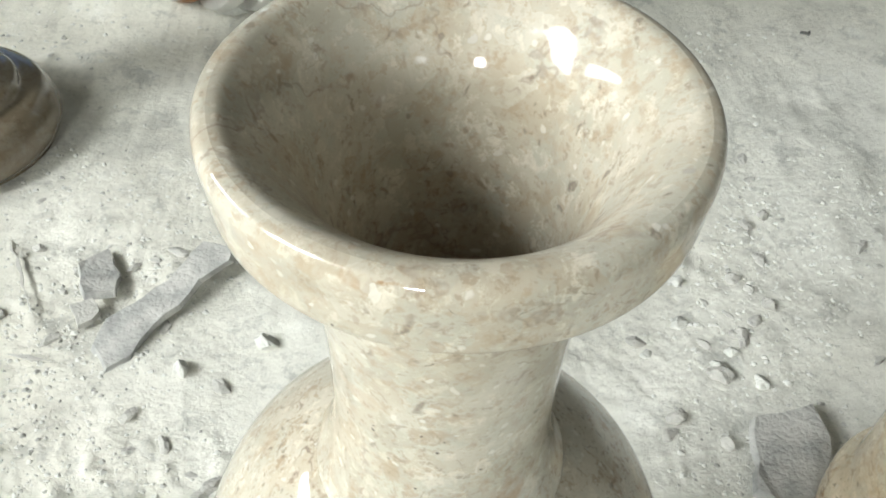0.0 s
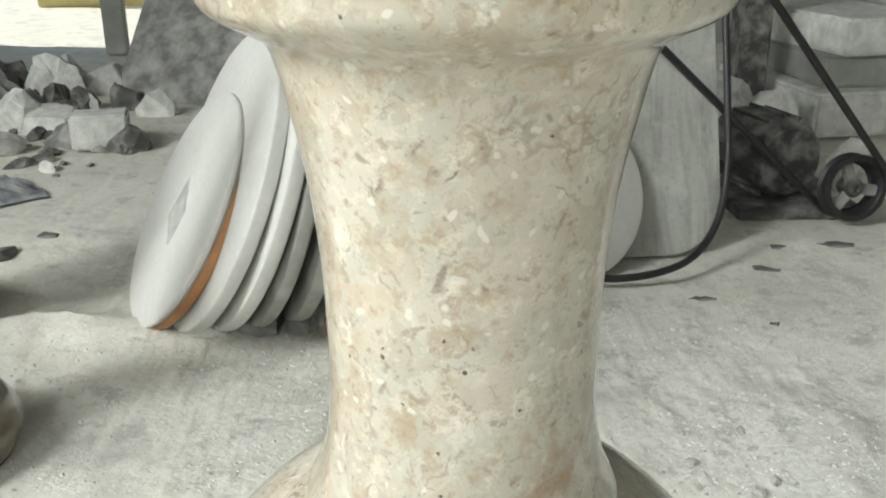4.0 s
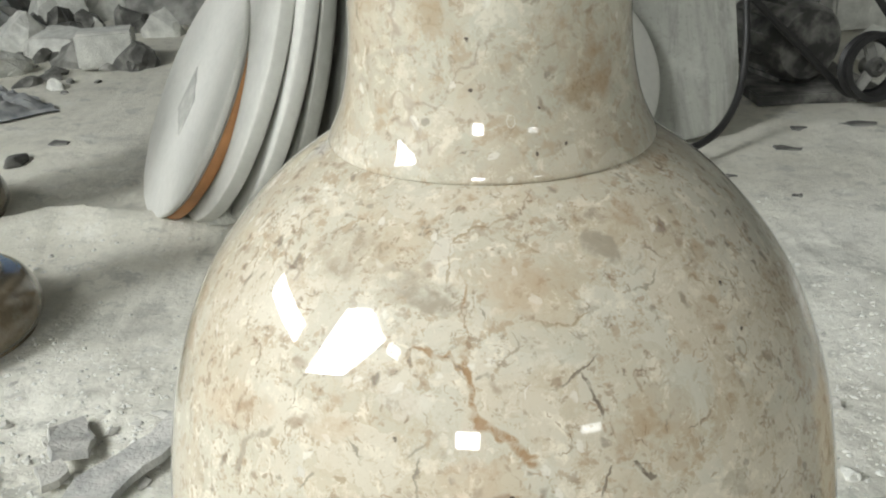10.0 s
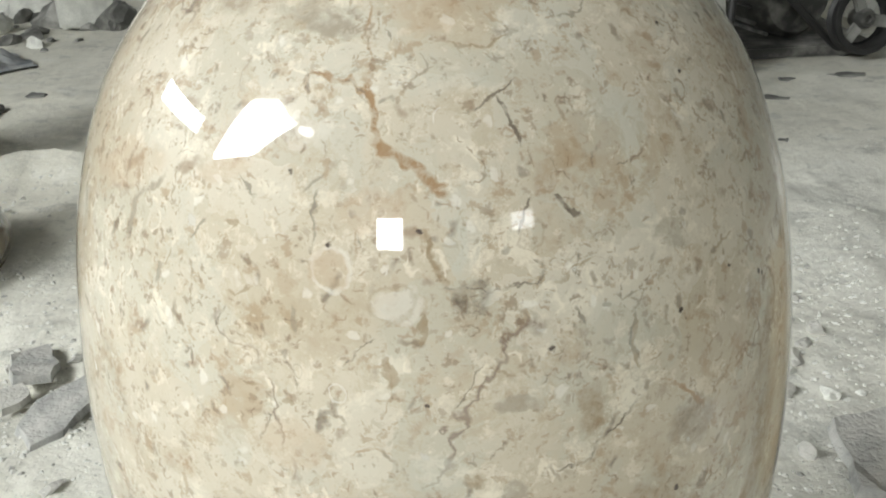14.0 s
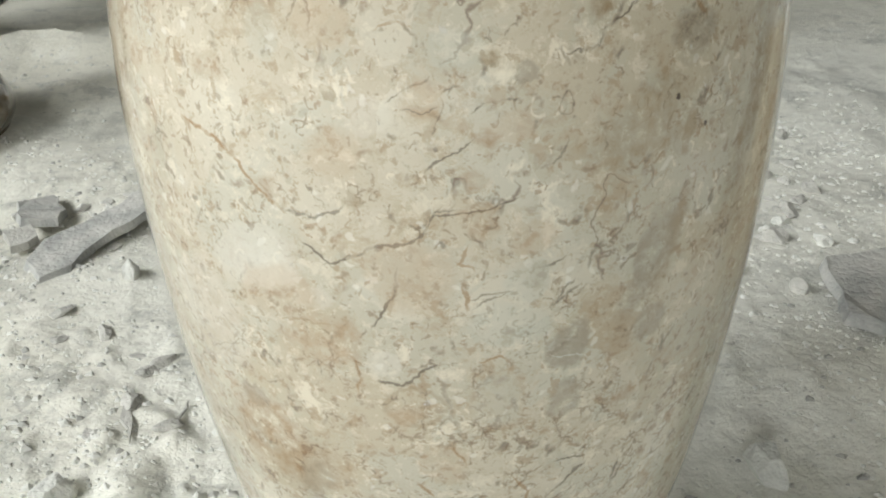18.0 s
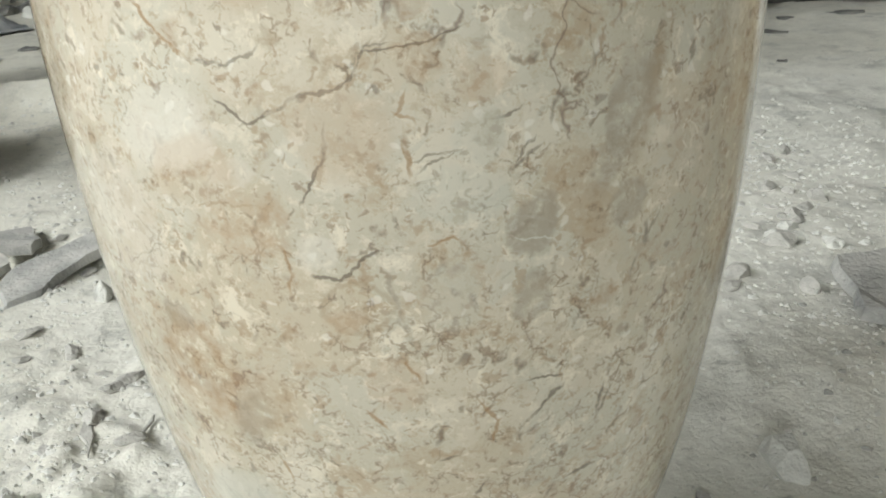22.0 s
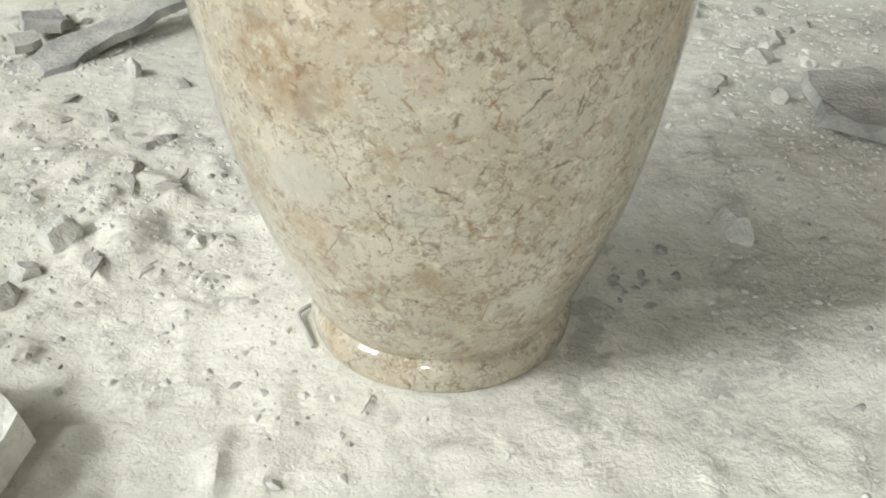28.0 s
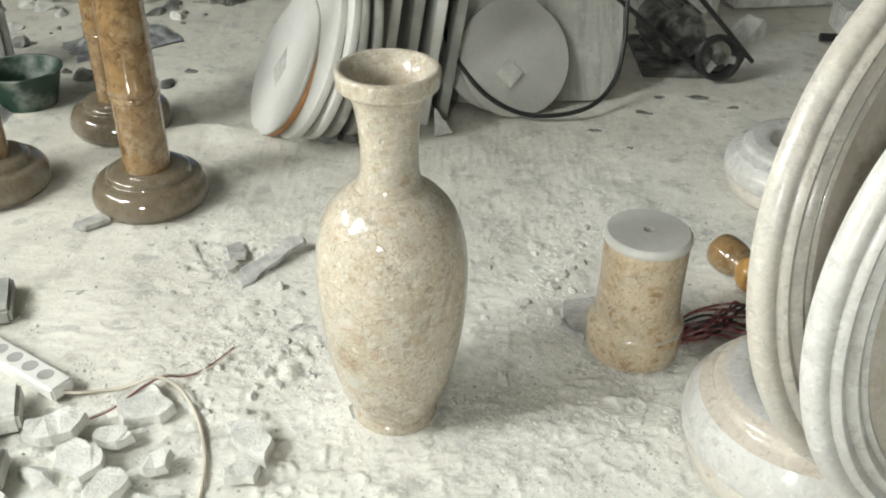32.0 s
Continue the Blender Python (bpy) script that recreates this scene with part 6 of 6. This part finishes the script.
# ---- socket strip, cables and wires ----
strip = thing("socket_strip", "white plastic socket strip lying in the dust", "socket strip", pose(-0.733, 0.010, 0.004, 0, 0, 148))
part("housing", box(0.33, 0.058, 0.034, 0.005, (0.165, 0, 0)), M_WHITE, strip)
for k in range(5):
    bm = lathe([(0, 0.0346), (0.0155, 0.0346), (0.0175, 0.0354), (0.0180, 0.0346)], 28)
    bmesh.ops.translate(bm, verts=bm.verts, vec=(0.058 + 0.054 * k, 0, 0))
    part("socket", bm, M_HOLE, strip, "round recessed socket")


def lying(points, r):
    return [(x, y, max(0.0, ground(x, y)) + r * 0.9 + h) for x, y, h in points]


cable = lying([(-0.735, 0.010, 0.012), (-0.69, 0.015, 0.006), (-0.636, 0.031, 0), (-0.585, 0.036, 0.012), (-0.536, 0.038, 0.026), (-0.48, 0.021, 0.018), (-0.425, -0.05, 0.004), (-0.385, -0.15, 0), (-0.37, -0.227, 0), (-0.369, -0.30, 0), (-0.40, -0.45, 0), (-0.55, -0.65, 0)], 0.0042)
tagged(part("cable", tube(cable, 0.0042, 10, 6), M_CABLE), "pale mains cable looping over the rubble", "cable")
wires = thing("wire_pair", "frayed dark red wire pair in the dust", "wire")
for d in (0.0, 0.006):
    part("wire", tube(lying([(-0.392 + d, 0.184, 0.01), (-0.438 + d, 0.112, 0.004), (-0.48, 0.075 + d, 0.003), (-0.52, 0.045 + d, 0.02), (-0.56, 0.0 + d, 0.03), (-0.609, -0.052 + d, 0.02), (-0.657, -0.092 + d, 0.016), (-0.72, -0.15 + d, 0.01)], 0.002), 0.0019, 6, 5), M_RED if d == 0 else M_CABLE, wires)
bundle = thing("wire_bundle", "tangled dark red wires beside the cylinder", "wire")
for k in range(16):
    p0 = Vector((0.67 + rng.uniform(-0.02, 0.03), 0.26 + rng.uniform(-0.04, 0.05), 0.005))
    p3 = Vector((0.88 + rng.uniform(-0.04, 0.06), 0.31 + rng.uniform(-0.05, 0.06), 0.005))
    mid1 = p0.lerp(p3, 0.33) + Vector((rng.uniform(-0.02, 0.02), rng.uniform(-0.05, 0.05), rng.uniform(0.012, 0.045)))
    mid2 = p0.lerp(p3, 0.66) + Vector((rng.uniform(-0.02, 0.02), rng.uniform(-0.05, 0.05), rng.uniform(0.012, 0.045)))
    part("wire", tube([p0, mid1, mid2, p3], 0.0035, 6, 6), M_RED if k % 4 else M_BLACK, bundle)
for pts in ([(0.446, 0.013, 0), (0.47, -0.008, 0), (0.505, -0.016, 0.002), (0.545, -0.008, 0), (0.556, 0.02, 0), (0.535, 0.05, 0.003)], [(0.50, 0.062, 0.002), (0.525, 0.075, 0), (0.54, 0.06, 0), (0.53, 0.045, 0)], [(0.60, 0.02, 0), (0.625, -0.01, 0), (0.618, -0.045, 0)]):
    tagged(part("wire", tube(lying(pts, 0.0016), 0.0014, 6, 6), M_SLATE), "thin grey wire curled on the dust", "wire")
arc = [(-0.088, 0.008, 0.001), (-0.097, -0.001, 0.002), (-0.101, -0.009, 0.002), (-0.096, -0.022, 0.001), (-0.088, -0.042, 0.0)]
tagged(part("wire", tube(lying(arc, 0.0017), 0.0017, 6, 6), M_SLATE), "dark grey wire bent round the vase foot", "wire")
twig = [(-0.049, -0.089, 0.0), (-0.0475, -0.094, 0.001), (-0.050, -0.101, 0.0005), (-0.053, -0.108, 0.0)]
tagged(part("twig", tube(lying(twig, 0.0010), 0.0007, 6, 5), M_SLATE), "short dark twig in the dust before the vase", "twig")
# thin splinters pressed into the dust
for x0, y0, x1, y1, w in ((-0.687, 0.248, -0.650, 0.263, 0.0024), (-0.515, 0.111, -0.469, 0.145, 0.0040), (-0.561, 0.467, -0.500, 0.455, 0.0048), (-0.627, 0.675, -0.547, 0.527, 0.0024), (-0.267, 0.083, -0.260, 0.047, 0.0040), (-0.279, 0.231, -0.266, 0.179, 0.0032), (-0.877, 0.407, -0.819, 0.419, 0.0024), (-0.722, 0.405, -0.654, 0.423, 0.0032), (-0.279, 0.240, -0.262, 0.165, 0.0048), (-0.272, 0.090, -0.262, 0.051, 0.0064), (-0.234, 0.169, -0.219, 0.216, 0.0024), (-0.228, 0.045, -0.218, 0.066, 0.0032)):
    d = Vector((x1 - x0, y1 - y0))
    side = Vector((-d.y, d.x)).normalized() * w
    ring = [(-0.5 * d.x - side.x * 0.4, -0.5 * d.y - side.y * 0.4), (0.1 * d.x - side.x, 0.1 * d.y - side.y), (0.5 * d.x, 0.5 * d.y), (-0.1 * d.x + side.x, -0.1 * d.y + side.y)]
    ob = part("stone_splinter", flake(rng, ring, 0.0022), M_CLOD, smooth=False)
    ob.matrix_basis = pose((x0 + x1) / 2, (y0 + y1) / 2, max(0.0, ground((x0 + x1) / 2, (y0 + y1) / 2)) + 0.0005, rng.uniform(-1, 1), rng.uniform(-1, 1), 0)
    tagged(ob, "thin grey stone splinter pressed into the dust", "stone splinter", "splinters")

# ---- small turned pieces ----
spindle = thing("onyx_spindle", "small brown onyx spindle with an amber end, lying", "spindle", Matrix.Translation((0.845, 0.60, 0.052)) @ pose(0, 0, 0, 90, 0, 24))
part("body", lathe([(q[0], q[1]) for q in spline([(0, 0), (0.035, 0.0), (0.05, 0.012), (0.052, 0.05), (0.045, 0.08), (0.034, 0.095), (0.032, 0.105)], 3)], 40), M_ONYX, spindle)
part("end", lathe([(q[0], q[1]) for q in spline([(0.030, 0.10), (0.036, 0.112), (0.047, 0.125), (0.050, 0.145), (0.045, 0.158), (0.030, 0.160), (0, 0.158)], 3)], 40), M_AMBER, spindle, "amber translucent end")
box_ob = thing("red_box", "small red plastic box on the floor", "box", pose(-0.155, 1.285, 0.0, 0, 0, 20))
part("body", box(0.045, 0.03, 0.045, 0.004), M_REDBOX, box_ob)
part("lid", box(0.047, 0.032, 0.012, 0.003, (0, 0, 0.045)), M_REDBOX, box_ob)
tub = thing("tub", "dark green plastic tub with a pale rim", "tub", pose(-1.44, 1.58, 0.0))
part("wall", lathe([(0, 0.003), (0.10, 0.003), (0.135, 0.13), (0.142, 0.132), (0.142, 0.138), (0.128, 0.138), (0.095, 0.012), (0, 0.012)], 48), M_GREEN, tub)
can = thing("plastic_can", "dusty grey plastic can with a dark cap", "can", pose(-1.70, 1.83, 0.0, 0, 0, 25))
part("body", box(0.22, 0.17, 0.30, 0.03), M_SLAB, can)
part("cap", lathe([(0, 0.29), (0.03, 0.29), (0.032, 0.33), (0.026, 0.336), (0, 0.336)], 24), M_BLACK, can)


def crumpled(label, category, x, y, sx, sy, h, material, seed):
    """A heap of cloth or sheet in soft folds."""
    bm = bmesh.new()
    bmesh.ops.create_grid(bm, x_segments=44, y_segments=44, size=1)
    for v in bm.verts:
        r = v.co.length
        edge = max(0.0, 1 - r ** 2) if r < 1 else 0.0
        p = Vector((v.co.x * 2.2, v.co.y * 2.2, seed))
        fold = abs(noise.noise(p)) + 0.5 * abs(noise.noise(p * 2.7)) + 0.2 * noise.noise(p * 6)
        v.co = Vector((v.co.x * sx + 0.1 * sx * noise.noise(p * 1.3), v.co.y * sy + 0.1 * sy * noise.noise(p * 1.7 + Vector((4, 0, 0))), 0.004 + h * edge * (0.35 + 0.9 * fold)))
    bmesh.ops.solidify(bm, geom=bm.faces[:], thickness=0.002)
    ob = part("cloth" if category == "cloth" else "plastic_sheet", bm, material)
    ob.matrix_basis = pose(x, y, 0.0, 0, 0, seed * 37)
    return tagged(ob, label, category)


crumpled("crumpled blue-grey cloth on the dusty floor", "cloth", -1.30, 2.22, 0.22, 0.13, 0.12, M_BLUE, 1.0)
crumpled("crumpled milky plastic sheet on the floor", "plastic sheet", -1.62, 1.42, 0.22, 0.16, 0.12, M_SHEET, 2.0)
crumpled("crumpled milky plastic sheet by the doorway", "plastic sheet", -1.95, 3.6, 0.4, 0.3, 0.3, M_SHEET, 3.0)


# ---- grit and chips in the dust ----
def chips():
    r = random.Random(5)
    verts, faces = [], []
    for k in range(30000):
        if k > 20000:
            x, y = r.gauss(0.0, 0.42), r.gauss(0.12, 0.36)
        elif k < 14000:
            x, y = r.uniform(-1.1, 1.0), r.uniform(-0.45, 1.3)
        else:
            x, y = r.gauss(-0.55, 0.30) if k % 2 else r.gauss(0.55, 0.22), r.gauss(0.15, 0.35)
        d = noise.noise(Vector((x * 3.3, y * 3.3, 7)))
        if r.random() > 0.45 + 1.1 * d or math.hypot(x, y) < 0.105:
            continue
        q = r.choice((0.001, 0.0013, 0.0016, 0.002, 0.0026, 0.0036)) * (0.8 if k > 20000 else 1.3)
        z = ground(x, y)
        a = r.uniform(0, 6.28)
        n0 = len(verts)
        for i in range(5):
            b = a + i * 1.2566 + r.uniform(-0.3, 0.3)
            s = q * r.uniform(0.6, 1.3)
            verts.append((x + s * math.cos(b) * 1.3, y + s * math.sin(b), z - 0.001))
        for i in range(3):
            b = a + i * 2.094 + r.uniform(-0.4, 0.4)
            s = q * r.uniform(0.25, 0.7)
            verts.append((x + s * math.cos(b), y + s * math.sin(b), z + q * r.uniform(0.25, 0.7)))
        t = n0 + 5
        faces += [(t, t + 1, t + 2), (n0, n0 + 1, t), (n0 + 1, t + 1, t), (n0 + 1, n0 + 2, t + 1), (n0 + 2, n0 + 3, t + 1), (n0 + 3, t + 2, t + 1), (n0 + 3, n0 + 4, t + 2), (n0 + 4, t, t + 2), (n0 + 4, n0, t)]
    me = bpy.data.meshes.new("stone_chips")
    me.from_pydata(verts, [], faces)
    m, nt, b = mat("mixed_chips")
    isl = nd(nt, "NewGeometry").outputs["Random Per Island"]
    col = mixc(nt, fac(nt, isl, 0.84, 0.88), (0.62, 0.625, 0.585), (0.33, 0.33, 0.305))
    col = mixc(nt, fac(nt, noise_tex(nt, coords(nt), 180, 3).outputs["Fac"], 0.35, 0.7, 0, 0.4), col, (0.5, 0.49, 0.45))
    nt.links.new(col, b.inputs["Base Color"])
    b.inputs["Roughness"].default_value = 0.9
    me.materials.append(m)
    return tagged(new("stone_chips", me), "scattered pale and dark stone chips in the dust", "stone chips", kind="stuff")


chips()
